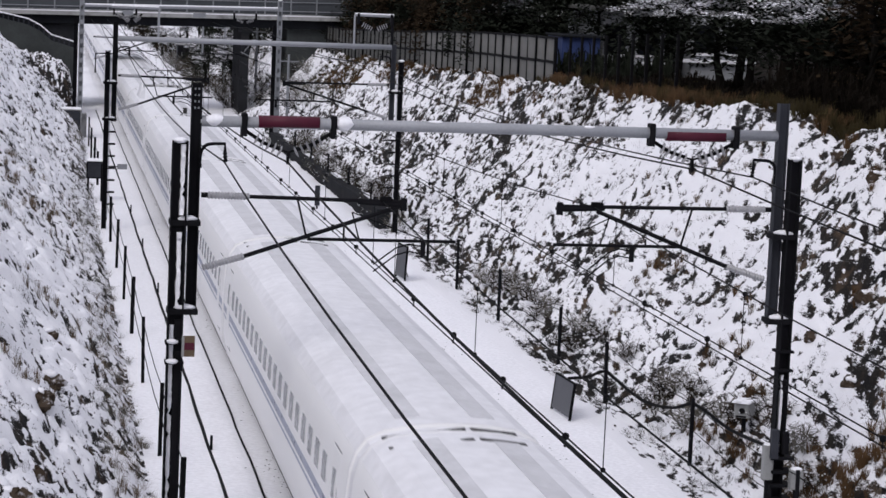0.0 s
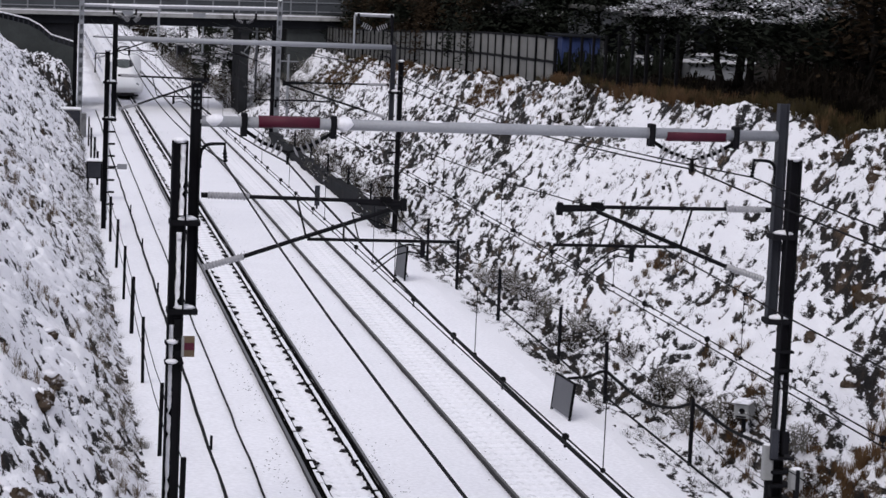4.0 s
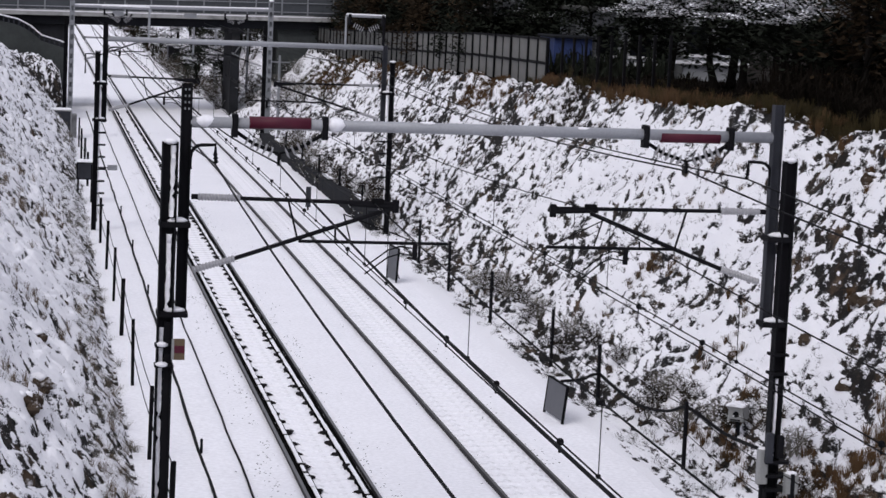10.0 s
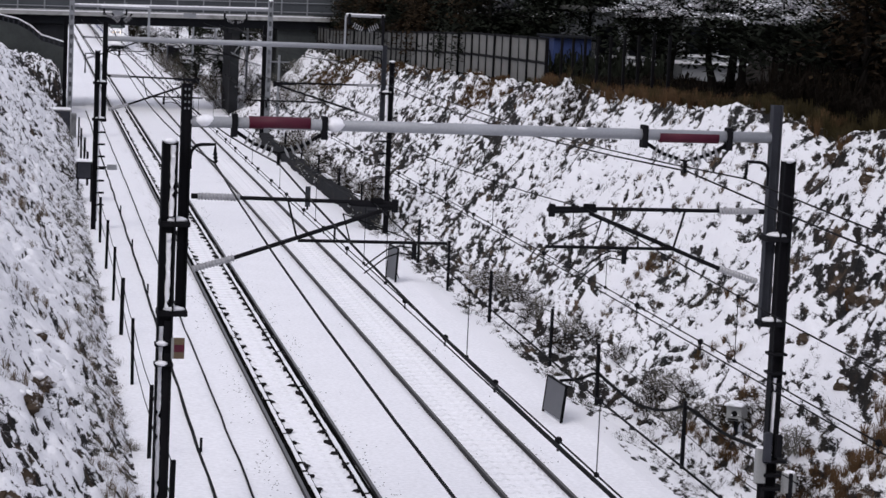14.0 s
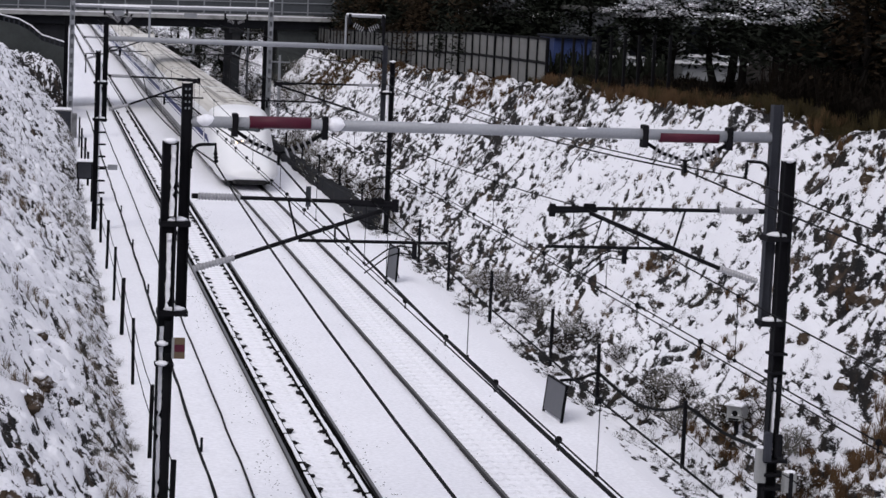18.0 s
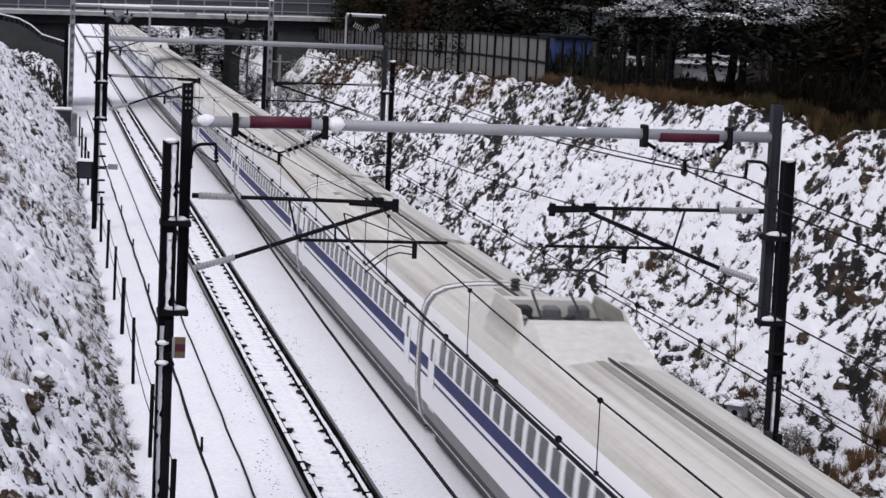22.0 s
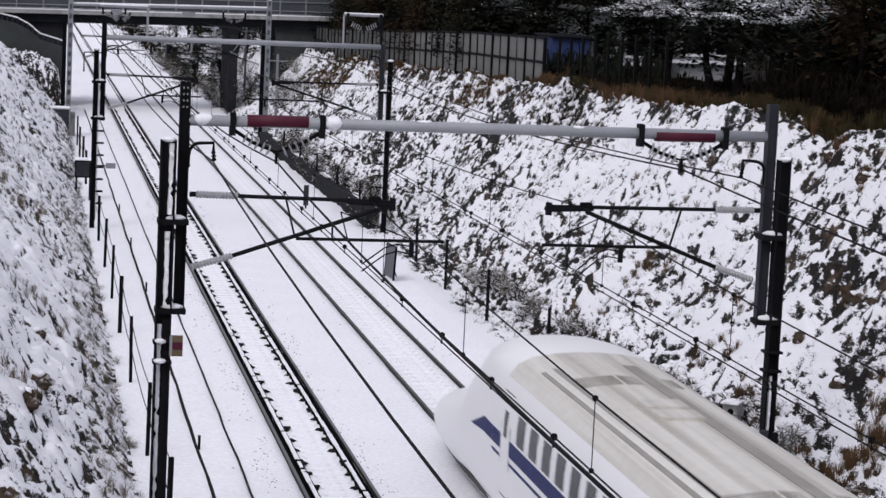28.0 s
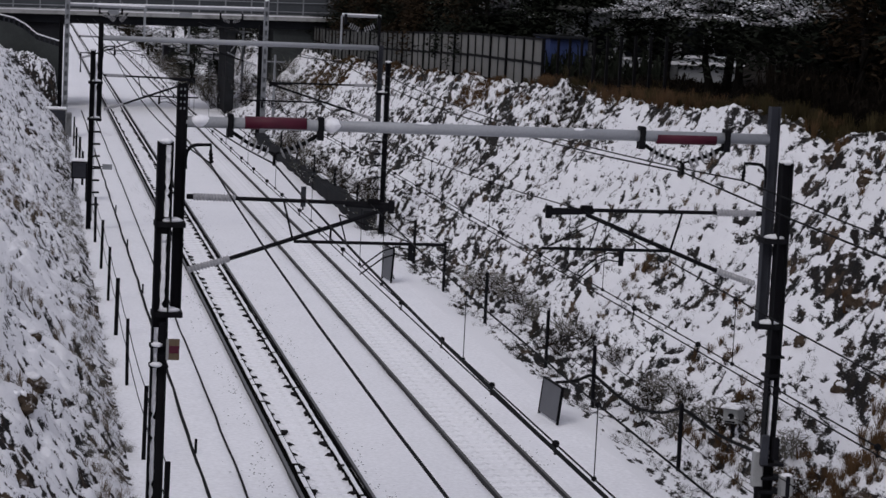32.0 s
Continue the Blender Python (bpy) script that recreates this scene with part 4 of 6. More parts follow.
# ---- the overbridge ----
BY = 172.0
bridge = empty("road_overbridge", 0, BY, 0, "dark steel road bridge with snow-edged deck and sheeted railing", "bridge", kind="structure")


def deck_z(x):
    return 6.28 + 0.016 * (x + 12)


def beam_between(x0, x1, y0, y1, dz0, dz1):
    g = Geo()
    g.v = [(x, y, deck_z(x) + dz) for dz in (dz0, dz1) for y in (y0, y1) for x in (x0, x1)]
    g.f = [(0, 2, 3, 1), (4, 5, 7, 6), (0, 1, 5, 4), (2, 6, 7, 3), (0, 4, 6, 2), (1, 3, 7, 5)]
    return g


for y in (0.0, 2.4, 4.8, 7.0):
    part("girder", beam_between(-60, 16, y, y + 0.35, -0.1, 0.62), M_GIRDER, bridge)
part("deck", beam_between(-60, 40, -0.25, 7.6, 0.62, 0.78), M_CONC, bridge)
part("deck_edge", beam_between(-60, 40, -0.4, -0.254, 0.55, 0.84), M_CONC_L, bridge, "pale snow-dusted deck edge")
part("snow_edge", beam_between(-60, 40, -0.42, 0.0, 0.842, 0.92), M_SNOW, bridge, "line of snow along the deck")
part("deck_edge", beam_between(-60, 40, 7.6, 7.9, 0.55, 0.84), M_CONC_L, bridge)
for i in range(46):
    x = -50 + i * 2.0
    part("railing_post", beam_between(x - 0.05, x + 0.05, -0.16, -0.06, 0.92, 2.75), M_STEEL, bridge)
    part("railing_sheet", beam_between(x + 0.06, x + 1.94, -0.1, -0.07, 1.0, 2.7), M_MESH, bridge)
for dz in (1.2, 1.9, 2.75):
    part("rail", beam_between(-60, 42, -0.2, -0.16, dz, dz + 0.07), M_STEEL, bridge)
for y in (7.7,):
    part("railing_back", beam_between(-60, 42, y, y + 0.05, 0.9, 2.4), M_MESH, bridge)
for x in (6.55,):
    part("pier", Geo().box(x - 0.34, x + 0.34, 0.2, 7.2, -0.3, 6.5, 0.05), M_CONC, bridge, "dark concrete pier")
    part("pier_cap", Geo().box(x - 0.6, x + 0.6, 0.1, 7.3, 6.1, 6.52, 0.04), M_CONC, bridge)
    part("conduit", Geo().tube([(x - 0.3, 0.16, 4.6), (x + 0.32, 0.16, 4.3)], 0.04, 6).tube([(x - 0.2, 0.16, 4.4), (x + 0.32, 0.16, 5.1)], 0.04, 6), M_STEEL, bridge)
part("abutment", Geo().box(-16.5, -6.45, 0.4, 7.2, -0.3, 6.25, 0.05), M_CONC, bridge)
part("abutment", Geo().box(9.8, 19, 0.4, 7.2, 0, 6.6, 0.05), M_WING, bridge)

# wing wall that steps down beside the left abutment
wing = empty("wing_wall", 0, 166.0, 0, "dark retaining wall with a snow-topped parapet stepping down", "wall", kind="structure")
tops = [(-16, 7.9), (-9.9, 6.65), (-9.0, 6.2), (-8.2, 5.55), (-6.85, 5.18), (-6.4, 5.05)]
g = Geo()
for (xa, za), (xb, zb) in zip(tops[:-1], tops[1:]):
    b = len(g.v)
    g.v += [(xa, 0, -0.3), (xb, 0, -0.3), (xb, 0, zb - 0.45), (xa, 0, za - 0.45), (xa, 0.6, -0.3), (xb, 0.6, -0.3), (xb, 0.6, zb - 0.45), (xa, 0.6, za - 0.45)]
    g.f += [tuple(b + i for i in q) for q in ((0, 1, 2, 3), (5, 4, 7, 6), (3, 2, 6, 7), (1, 5, 6, 2), (4, 0, 3, 7))]
part("wall", g, M_WING, wing)
part("parapet_rail", Geo().tube([(x, 0.2, z) for x, z in tops], 0.06, 6), M_SNOW, wing, "snow-laden parapet rail")
for i in range(24):
    x = -15.4 + i * 0.37
    z = float(np.interp(x, [p[0] for p in tops], [p[1] for p in tops]))
    part("baluster", Geo().box(x - 0.05, x + 0.05, 0.12, 0.28, z - 0.5, z - 0.02), M_MID, wing)
# lineside huts and poles glimpsed past the bridge
for i, (x, y, h) in enumerate(((7.6, 150.0, 4.6), (8.4, 182.0, 5.2), (6.9, 196.0, 6.0), (6.2, 214.0, 6.0))):
    pole = empty("line_pole", x, y, float(ground_z(x, y)), "grey steel pole beside the line", "pole", "line poles")
    part("shaft", Geo().tube([(0, 0, -0.3), (0, 0, h)], [0.11, 0.08], 8), M_STEEL, pole)
    part("cross_arm", Geo().box(-0.7, 0.7, -0.04, 0.04, h - 0.5, h - 0.42), M_STEEL, pole)
for x, y, w, h in ((6.3, 246.0, 1.3, 2.6), (7.6, 232.0, 0.9, 1.9)):
    hut = empty("relay_hut", x, y, -0.1, "dark lineside relay hut with snow on its roof", "hut", "relay huts")
    part("case", Geo().box(-w / 2, w / 2, 0, 2.0, 0, h, 0.03), M_MID, hut)
    part("snow_roof", Geo().box(-w / 2 - 0.1, w / 2 + 0.1, -0.1, 2.1, h, h + 0.09, 0.03), M_CONC_L, hut)
    part("door", Geo().box(-w / 2 + 0.1, w / 2 - 0.1, -0.02, 0, 0.1, h - 0.15), M_DARK, hut)

# ---- panel fence along the crest of the far slope ----
fence = empty("panel_fence", 12.75, 0, 0, "weathered grey sheet fence in dark frames on the slope crest", "fence")
panel_me = mesh_of("fence_panel", *(lambda g: (g.v, g.f))(Geo().box(-0.012, 0.012, 0.08, 1.74, 0.0, 0.92, 0.004)), M_PANEL)
panel_dark = panel_me.copy()
panel_dark.materials[0] = M_PANEL_D
post_me = mesh_of("fence_post", *(lambda g: (g.v, g.f))(Geo().box(-0.07, 0.07, -0.075, 0.075, -0.5, 2.12, 0.01)), M_BLACK)
rail_me = mesh_of("fence_rail", *(lambda g: (g.v, g.f))(Geo().box(-0.05, 0.05, 0.0, 1.82, 0.0, 0.1)), M_BLACK)
for i in range(44):
    y = 92.4 + i * 1.82
    z = float(ground_z(12.7, y)) - 0.05
    x = 0.02 * math.sin(i * 2.7)
    share("fence_post", post_me, fence, pose(x, y, z))
    if i < 43:
        for k in (0, 1):
            share("fence_panel", panel_me if i < 19 else panel_dark, fence, pose(x, y, z + 0.08 + k * 1.02, 0, 1.2 * math.sin(i * 5.1 + k)))
            share("fence_rail", rail_me, fence, pose(x, y, z + 0.98 + k * 1.04))

# plain mesh fence of dark posts where the panels end
wf = empty("post_fence", 12.9, 0, 0, "dark upright fence posts under the trees", "fence")
for i in range(9):
    y = 90.3 - i * 2.0
    z = float(ground_z(12.9, y))
    part("post", Geo().box(-0.05, 0.05, y - 0.05, y + 0.05, z - 0.3, z + 2.1), M_BLACK, wf)

# buildings glimpsed through the trees
shed = empty("blue_shed", 15.1, 98.0, 6.1, "shed clad in blue sheeting behind trees", "shed")
part("wall", Geo().box(-0.75, 1.0, 0, 3, -0.5, 2.35, 0.03), M_BLUE_SHEET, shed)
part("roof", Geo().box(-0.85, 1.1, -0.2, 3.2, 2.35, 2.45, 0.03), M_GIRDER, shed)
house = empty("pale_house", 18.1, 100.0, 6.5, "pale two-storey house behind trees, snow on roof", "house")
part("wall", Geo().box(-1.4, 1.6, 0, 7, -0.5, 3.2, 0.03), M_HOUSE, house)
part("roof", Geo().box(-2.1, 1.9, -0.3, 7.5, 3.2, 3.4, 0.08), M_PANEL_D, house)
for wx in (-1.3, 0.3):
    win = part("window", Geo().box(wx, wx + 1.0, -0.03, 0.02, 1.2, 2.5), M_GLASS, house)
    part("sill", Geo().box(wx - 0.08, wx + 1.08, -0.14, -0.03, 1.08, 1.2), M_SNOW, win)
part("ledge", Geo().box(-1.9, 1.7, -0.25, 0.0, 0.75, 0.9), M_SNOW, house, "snow-covered ledge")
house2 = copy_thing(house, pose(22.4, 100.0, 6.7))
house2["label"] = "pale house low behind dark trunks"


# ---- vegetation ----
def tuft(g, x, y, z, h, n, spread, rnd, w=0.012):
    for _ in range(n):
        a = rnd.uniform(0, 6.283)
        d = spread * rnd.uniform(0.2, 1)
        hh = h * rnd.uniform(0.5, 1.1)
        bx, by = x + rnd.uniform(-0.06, 0.06), y + rnd.uniform(-0.06, 0.06)
        tx, ty = bx + d * math.cos(a), by + d * math.sin(a)
        px, py = -math.sin(a) * w, math.cos(a) * w
        b = len(g.v)
        g.v += [(bx - px, by - py, z - 0.03), (bx + px, by + py, z - 0.03), ((bx + tx) / 2 + px * 0.7, (by + ty) / 2 + py * 0.7, z + hh * 0.75), ((bx + tx) / 2 - px * 0.7, (by + ty) / 2 - py * 0.7, z + hh * 0.75), (tx, ty, z + hh * (0.85 if d < 0.6 * spread else 0.6))]
        g.f += [(b, b + 1, b + 2, b + 3), (b + 3, b + 2, b + 4)]


def scatter(name, count, region, mat, label, h, n, spread, seed, w=0.012, keep=None):
    rnd = random.Random(seed)
    g = Geo()
    xs, ys = [], []
    while len(xs) < count:
        x, y = rnd.uniform(*region[0]), rnd.uniform(*region[1])
        if keep and not keep(x, y, rnd):
            continue
        xs.append(x)
        ys.append(y)
    zs = rough_z(np.array(xs), np.array(ys))
    for x, y, z in zip(xs, ys, zs):
        tuft(g, x, y, float(z), h * rnd.uniform(0.6, 1.3), n, spread, rnd, w)
    return tagged(part(name, g, mat), label, "grass", kind="stuff")


def patchy(scale, cut, seed):
    def keep(x, y, rnd):
        return float(vnoise(np.array([(x + 0.35 * y) * scale]), np.array([(y - 0.5 * x) * scale]), seed)[0]) > cut + rnd.uniform(-0.12, 0.12)
    return keep


scatter("slope_grass", 1500, ((6.2, 12.6), (38, 100)), M_WEED, "dark frosted grass showing through slope snow", 0.16, 5, 0.34, 1, 0.003, patchy(1.3, 0.12, 51))
scatter("slope_grass", 600, ((6.2, 12.6), (90, 160)), M_WEED, "dark frosted grass showing through slope snow", 0.18, 7, 0.3, 2, 0.008, patchy(1.0, 0.1, 52))
scatter("slope_grass", 550, ((-13, -6.3), (34, 110)), M_WEED, "grey frosted grass poking through slope snow", 0.2, 8, 0.26, 3, 0.0025, patchy(1.3, 0.08, 53))
scatter("slope_grass", 400, ((-13, -6.6), (100, 156)), M_WEED, "grey frosted grass poking through slope snow", 0.26, 6, 0.22, 4, 0.008, patchy(1.1, 0.08, 54))
scatter("dry_grass", 150, ((6.4, 12.0), (38, 90)), M_GRASS, "pale brown dead grass tussocks on the slope", 0.2, 26, 0.26, 5, 0.006, patchy(0.33, 0.3, 55))
scatter("dry_grass", 110, ((-10, -6.4), (34, 90)), M_GRASS, "pale brown dead grass tussocks on the slope", 0.36, 24, 0.26, 6, 0.005, patchy(0.4, 0.28, 56))
scatter("dry_grass", 130, ((6.6, 9.5), (33, 45)), M_OCHRE, "brown dead grass tussocks near the mast foot", 0.45, 40, 0.42, 15, 0.006, patchy(0.5, 0.05, 63))
for k, (xs, ys, n, mat, h) in enumerate((((11.3, 12.5), (98, 105), 130, M_OCHRE, 0.36), ((11.4, 12.6), (126, 137), 170, M_OCHRE, 0.4), ((9.9, 12.5), (142, 162), 260, M_OLIVE, 0.4), ((10.4, 12.5), (140, 158), 240, M_OCHRE, 0.4), ((12.1, 13.3), (57, 92), 200, M_OCHRE, 0.75), ((12.3, 13.4), (50, 90), 200, M_OLIVE, 0.8), ((11.2, 12.5), (78, 87), 120, M_TWIG, 0.32), ((12.5, 14.2), (63, 96), 170, M_OLIVE, 0.5), ((12.6, 14.2), (63, 80), 60, M_OCHRE, 0.55), ((12.9, 14.2), (44, 63), 120, M_TWIG, 0.6), ((11.9, 12.8), (105, 126), 60, M_OCHRE, 0.35))):
    scatter("crest_grass", n, (xs, ys), mat, "rust-brown and olive dead grass along the slope crest", h * 0.7, 30, 0.4, 70 + k, 0.007, patchy(0.22, -0.12, 57 + k))
scatter("toe_weeds", 600, ((5.5, 7.0), (38, 100)), M_WEED, "dark weeds along the foot of the slope", 0.15, 12, 0.26, 8, 0.003, patchy(0.7, 0.1, 58))
scatter("toe_weeds", 520, ((-7.4, -6.2), (36, 140)), M_FROST, "grey-brown weeds along the fence foot", 0.2, 26, 0.42, 9, 0.0026, patchy(0.5, -0.02, 59))
scatter("toe_weeds", 130, ((-7.3, -6.2), (36, 120)), M_WEED, "dark weeds along the fence foot", 0.17, 18, 0.4, 21, 0.0026, patchy(0.45, 0.05, 68))
scatter("toe_weeds", 70, ((-7.3, -6.4), (42, 64)), M_GRASS, "buff dead grass along the fence foot", 0.26, 24, 0.45, 22, 0.0026)


# bare clods and clumps of dead leaves breaking through the snow
def clod(x, y, r, seed):
    rnd = random.Random(seed)
    root = empty("earth_clod", x, y, float(rough_z(np.array([x]), np.array([y]))[0]) - 0.25 * r, "brown earth clod with snow on its top", "clod", "earth clods")
    g, cap = Geo(), Geo()
    for k in range(6):
        c = (rnd.uniform(-0.45, 0.45) * r, rnd.uniform(-0.8, 0.8) * r, rnd.uniform(-0.2, 0.3) * r)
        q = r * rnd.uniform(0.35, 0.6)
        g.ball(c, q, 8, 6, rnd.uniform(0.6, 1.1), 0.3, rnd)
        if k % 2:
            cap.ball((c[0] + (0.25 if x > 0 else -0.25) * r, c[1], c[2] + 0.42 * r), q * 0.8, 7, 4, 0.55, 0.2, rnd)
    part("lumps_of_earth", g, M_ROCK, root)["kind"] = "stuff"
    part("snow_cap", cap, M_SNOW, root, "snow on top", True)["kind"] = "stuff"


for k, (x, y, r) in enumerate(((-8.39, 52.3, 0.36), (-8.42, 47.6, 0.38), (-8.56, 42.5, 0.34), (-8.6, 37.6, 0.36), (-8.89, 34.2, 0.4), (-7.65, 63.6, 0.16), (8.38, 51.7, 0.2), (11.8, 54.6, 0.3), (9.97, 47.7, 0.3), (7.93, 53.0, 0.22), (9.14, 48.8, 0.25), (8.97, 45.5, 0.3), (11.5, 51.5, 0.28))):
    clod(x, y, r, 40 + k)
g = Geo()
rnd = random.Random(87)
for x, y, n in ((9.23, 54.9, 3), (8.38, 51.7, 4), (9.17, 62.0, 5), (11.82, 54.6, 7), (9.97, 47.7, 5), (7.93, 53.0, 4), (9.19, 60.6, 3), (7.85, 48.5, 8), (7.35, 43.9, 16), (7.6, 43.2, 12), (8.05, 41.6, 18), (7.5, 41.4, 14), (6.9, 42.6, 12), (6.8, 46.8, 9), (7.1, 47.9, 9), (6.75, 49.5, 7), (11.53, 51.5, 5), (11.79, 96.6, 9), (11.68, 91.4, 8)):
    for _ in range(n):
        px, py = x + rnd.gauss(0, 0.16), y + rnd.gauss(0, 0.5)
        tuft(g, px, py, float(rough_z(np.array([px]), np.array([py]))[0]), 0.3, 30, 0.26, rnd, 0.007)
tagged(part("dead_leaf_clumps", g, M_OCHRE), "rust-brown clumps of dead leaves on the slope", "grass", kind="stuff")


def shrub(x, y, h, seed, label="leafless frosted shrub on the slope foot"):
    rnd = random.Random(seed)
    z = float(ground_z(x, y))
    root = empty("shrub", x, y, z, label, "shrub", "slope shrubs")
    g, s = Geo(), Geo()
    for _ in range(34):
        a, el = rnd.uniform(0, 6.283), rnd.uniform(0.5, 1.45)
        l = h * rnd.uniform(0.5, 1.0)
        p0 = Vector((rnd.uniform(-0.2, 0.2), rnd.uniform(-0.3, 0.3), -0.05))
        d = Vector((math.cos(a) * math.cos(el), math.sin(a) * math.cos(el), math.sin(el)))
        p1 = p0 + d * l * 0.55
        p2 = p1 + (d + Vector((rnd.uniform(-0.5, 0.5), rnd.uniform(-0.5, 0.5), rnd.uniform(-0.4, 0.2)))) * l * 0.5
        g.tube([p0, p1, p2], [0.011, 0.008, 0.005], 4, False)
        for _ in range(5):
            q = p1.lerp(p2, rnd.random())
            e = q + Vector((rnd.uniform(-1, 1), rnd.uniform(-1, 1), rnd.uniform(-0.2, 0.8))) * 0.28 * h
            g.tube([q, e], [0.006, 0.003], 3, False)
        if rnd.random() < 0.8:
            for _ in range(4):
                s.ball(tuple(p0.lerp(p2, rnd.uniform(0.3, 1.0)) + Vector((rnd.gauss(0, 0.08), rnd.gauss(0, 0.08), rnd.gauss(0, 0.05)))), rnd.uniform(0.012, 0.034), 4, 2, 0.7, 0.3, rnd)
    tagged(part("twig_tangle", g, M_TWIG if seed % 3 else M_FROST, root), kind="stuff")
    tagged(part("clinging_snow", s, M_SNOW, root), kind="stuff")
    return root


rnd = random.Random(91)
for i in range(28):
    y = rnd.uniform(41, 76)
    x = rnd.uniform(6.3, 7.3) + (0.4 if y < 52 else 0)
    shrub(x, y, rnd.uniform(0.45, 0.9), 300 + i)
for i in range(38):
    shrub(rnd.uniform(6.1, 7.3), rnd.uniform(92, 138), rnd.uniform(0.7, 1.3), 400 + i, "leafless frosted shrub above the retaining wall")


def tree(x, y, h, spread, seed, leaf, label, snow=0.25, clumps=150, low=0.14):
    """A tapered trunk, limbs, and a ragged crown of small leaf sprays, some carrying snow."""
    rnd = random.Random(seed)
    z = float(ground_z(x, y)) - 0.1
    root = empty("tree", x, y, z, label, "tree", "crest trees")
    g = Geo()
    lean = Vector((rnd.uniform(-0.1, 0.1), rnd.uniform(-0.1, 0.1), 1))
    spine = [lean * (h * k / 5) + Vector((rnd.uniform(-0.12, 0.12), rnd.uniform(-0.12, 0.12), 0)) for k in range(6)]
    g.tube(spine, [0.19, 0.16, 0.13, 0.1, 0.06, 0.02], 7)
    tips = []
    for k in range(16):
        u = rnd.uniform(low, 0.98)
        p = lean * (h * u)
        a = rnd.uniform(0, 6.283)
        l = spread * rnd.uniform(0.55, 1.1) * (1.15 - 0.75 * u)
        e = p + Vector((math.cos(a) * l, math.sin(a) * l, rnd.uniform(-0.1, 0.5) * l))
        m = p.lerp(e, 0.5) + Vector((0, 0, 0.15 * l))
        g.tube([p, m, e], [0.055, 0.035, 0.012], 5, False)
        tips += [m, e, m.lerp(e, 0.5)]
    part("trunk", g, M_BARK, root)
    c, s = Geo(), Geo()
    for k in range(clumps):
        t0 = tips[k % len(tips)] + Vector((rnd.gauss(0, 0.42), rnd.gauss(0, 0.42), rnd.gauss(0, 0.34)))
        for _ in range(11):
            q = t0 + Vector((rnd.gauss(0, 0.24), rnd.gauss(0, 0.24), rnd.gauss(0, 0.17)))
            a, tl = rnd.uniform(0, 6.283), rnd.uniform(-0.7, 0.5)
            d = Vector((math.cos(a), math.sin(a), tl)).normalized() * rnd.uniform(0.1, 0.22)
            w = Vector((-math.sin(a), math.cos(a), rnd.uniform(-0.6, 0.6))) * 0.07
            c.quad(q - d, q + w, q + d, q - w)
        if t0.z > 0.78 * h and rnd.random() < snow:
            for _ in range(84):
                q = t0 + Vector((rnd.gauss(0, 0.24), rnd.gauss(0, 0.24), 0.1 + rnd.gauss(0, 0.06)))
                a = rnd.uniform(0, 6.283)
                d = Vector((math.cos(a), math.sin(a), rnd.uniform(-0.5, 0.3))) * rnd.uniform(0.035, 0.085)
                w = Vector((-math.sin(a), math.cos(a), rnd.uniform(-0.5, 0.5))) * rnd.uniform(0.02, 0.05)
                s.quad(q - d, q + w, q + d, q - w)
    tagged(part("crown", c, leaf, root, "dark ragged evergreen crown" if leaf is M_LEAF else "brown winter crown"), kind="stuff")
    if s.v:
        tagged(part("snow_load", s, M_SNOW, root, "snow lying on the boughs"), kind="stuff")
    return root


rnd = random.Random(17)
i = 0
for y0 in range(46, 186, 4):
    for row in range(4):
        y = y0 + rnd.uniform(-1.5, 1.5)
        x = 14.6 + row * 2.6 + rnd.uniform(-0.8, 0.8) + (1.6 if 92 < y < 104 else 0)
        glade = 66 < y < 99
        sight = (x + 8.6) / y
        if y < 100 and (0.258 < sight < 0.277 or 0.292 < sight < 0.31):
            continue
        if glade and rnd.random() < (0.6 if y > 80 else 0.4):
            continue
        h = rnd.uniform(4.8, 7.0) + row * 0.8
        leaf = M_LEAF if rnd.random() < 0.65 else M_LEAF_B
        wide = rnd.uniform(1.6, 2.3)
        i += 1
        if 70 < y < 100 and (0.254 < sight < 0.281 or 0.289 < sight < 0.315):
            continue
        tree(x, y, h, wide, 699 + i, leaf, "dark evergreen tree crowding the crest of the slope" if leaf is M_LEAF else "brown-leaved winter tree on the slope crest", 0.0, 150 if glade else 190, 0.22 if glade else 0.14)
# lower snow-laden evergreens standing out against the dark woods
for k, (x, y, h) in enumerate(((16.0, 146, 3.2), (16.2, 139, 3.2), (16.0, 131, 3.3), (15.2, 113, 3.6), (15.4, 112, 3.7), (16.8, 112, 3.8), (17.6, 95, 3.9), (19.0, 95, 4.1), (15.0, 76, 3.4), (15.7, 75, 3.5), (14.7, 67, 3.3), (15.2, 64, 3.5))):
    tree(x, y, h, 1.7, 1200 + k, M_LEAF, "evergreen with its top boughs deep in snow", 0.6, 110, 0.35)
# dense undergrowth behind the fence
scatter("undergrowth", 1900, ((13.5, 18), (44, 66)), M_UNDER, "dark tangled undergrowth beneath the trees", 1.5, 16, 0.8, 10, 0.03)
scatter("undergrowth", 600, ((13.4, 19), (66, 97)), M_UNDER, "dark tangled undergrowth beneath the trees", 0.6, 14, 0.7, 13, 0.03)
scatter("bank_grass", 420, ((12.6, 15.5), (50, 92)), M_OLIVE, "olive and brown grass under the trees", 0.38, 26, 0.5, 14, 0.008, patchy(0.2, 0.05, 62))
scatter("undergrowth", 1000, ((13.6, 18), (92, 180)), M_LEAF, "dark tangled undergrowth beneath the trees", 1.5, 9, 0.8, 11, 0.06)
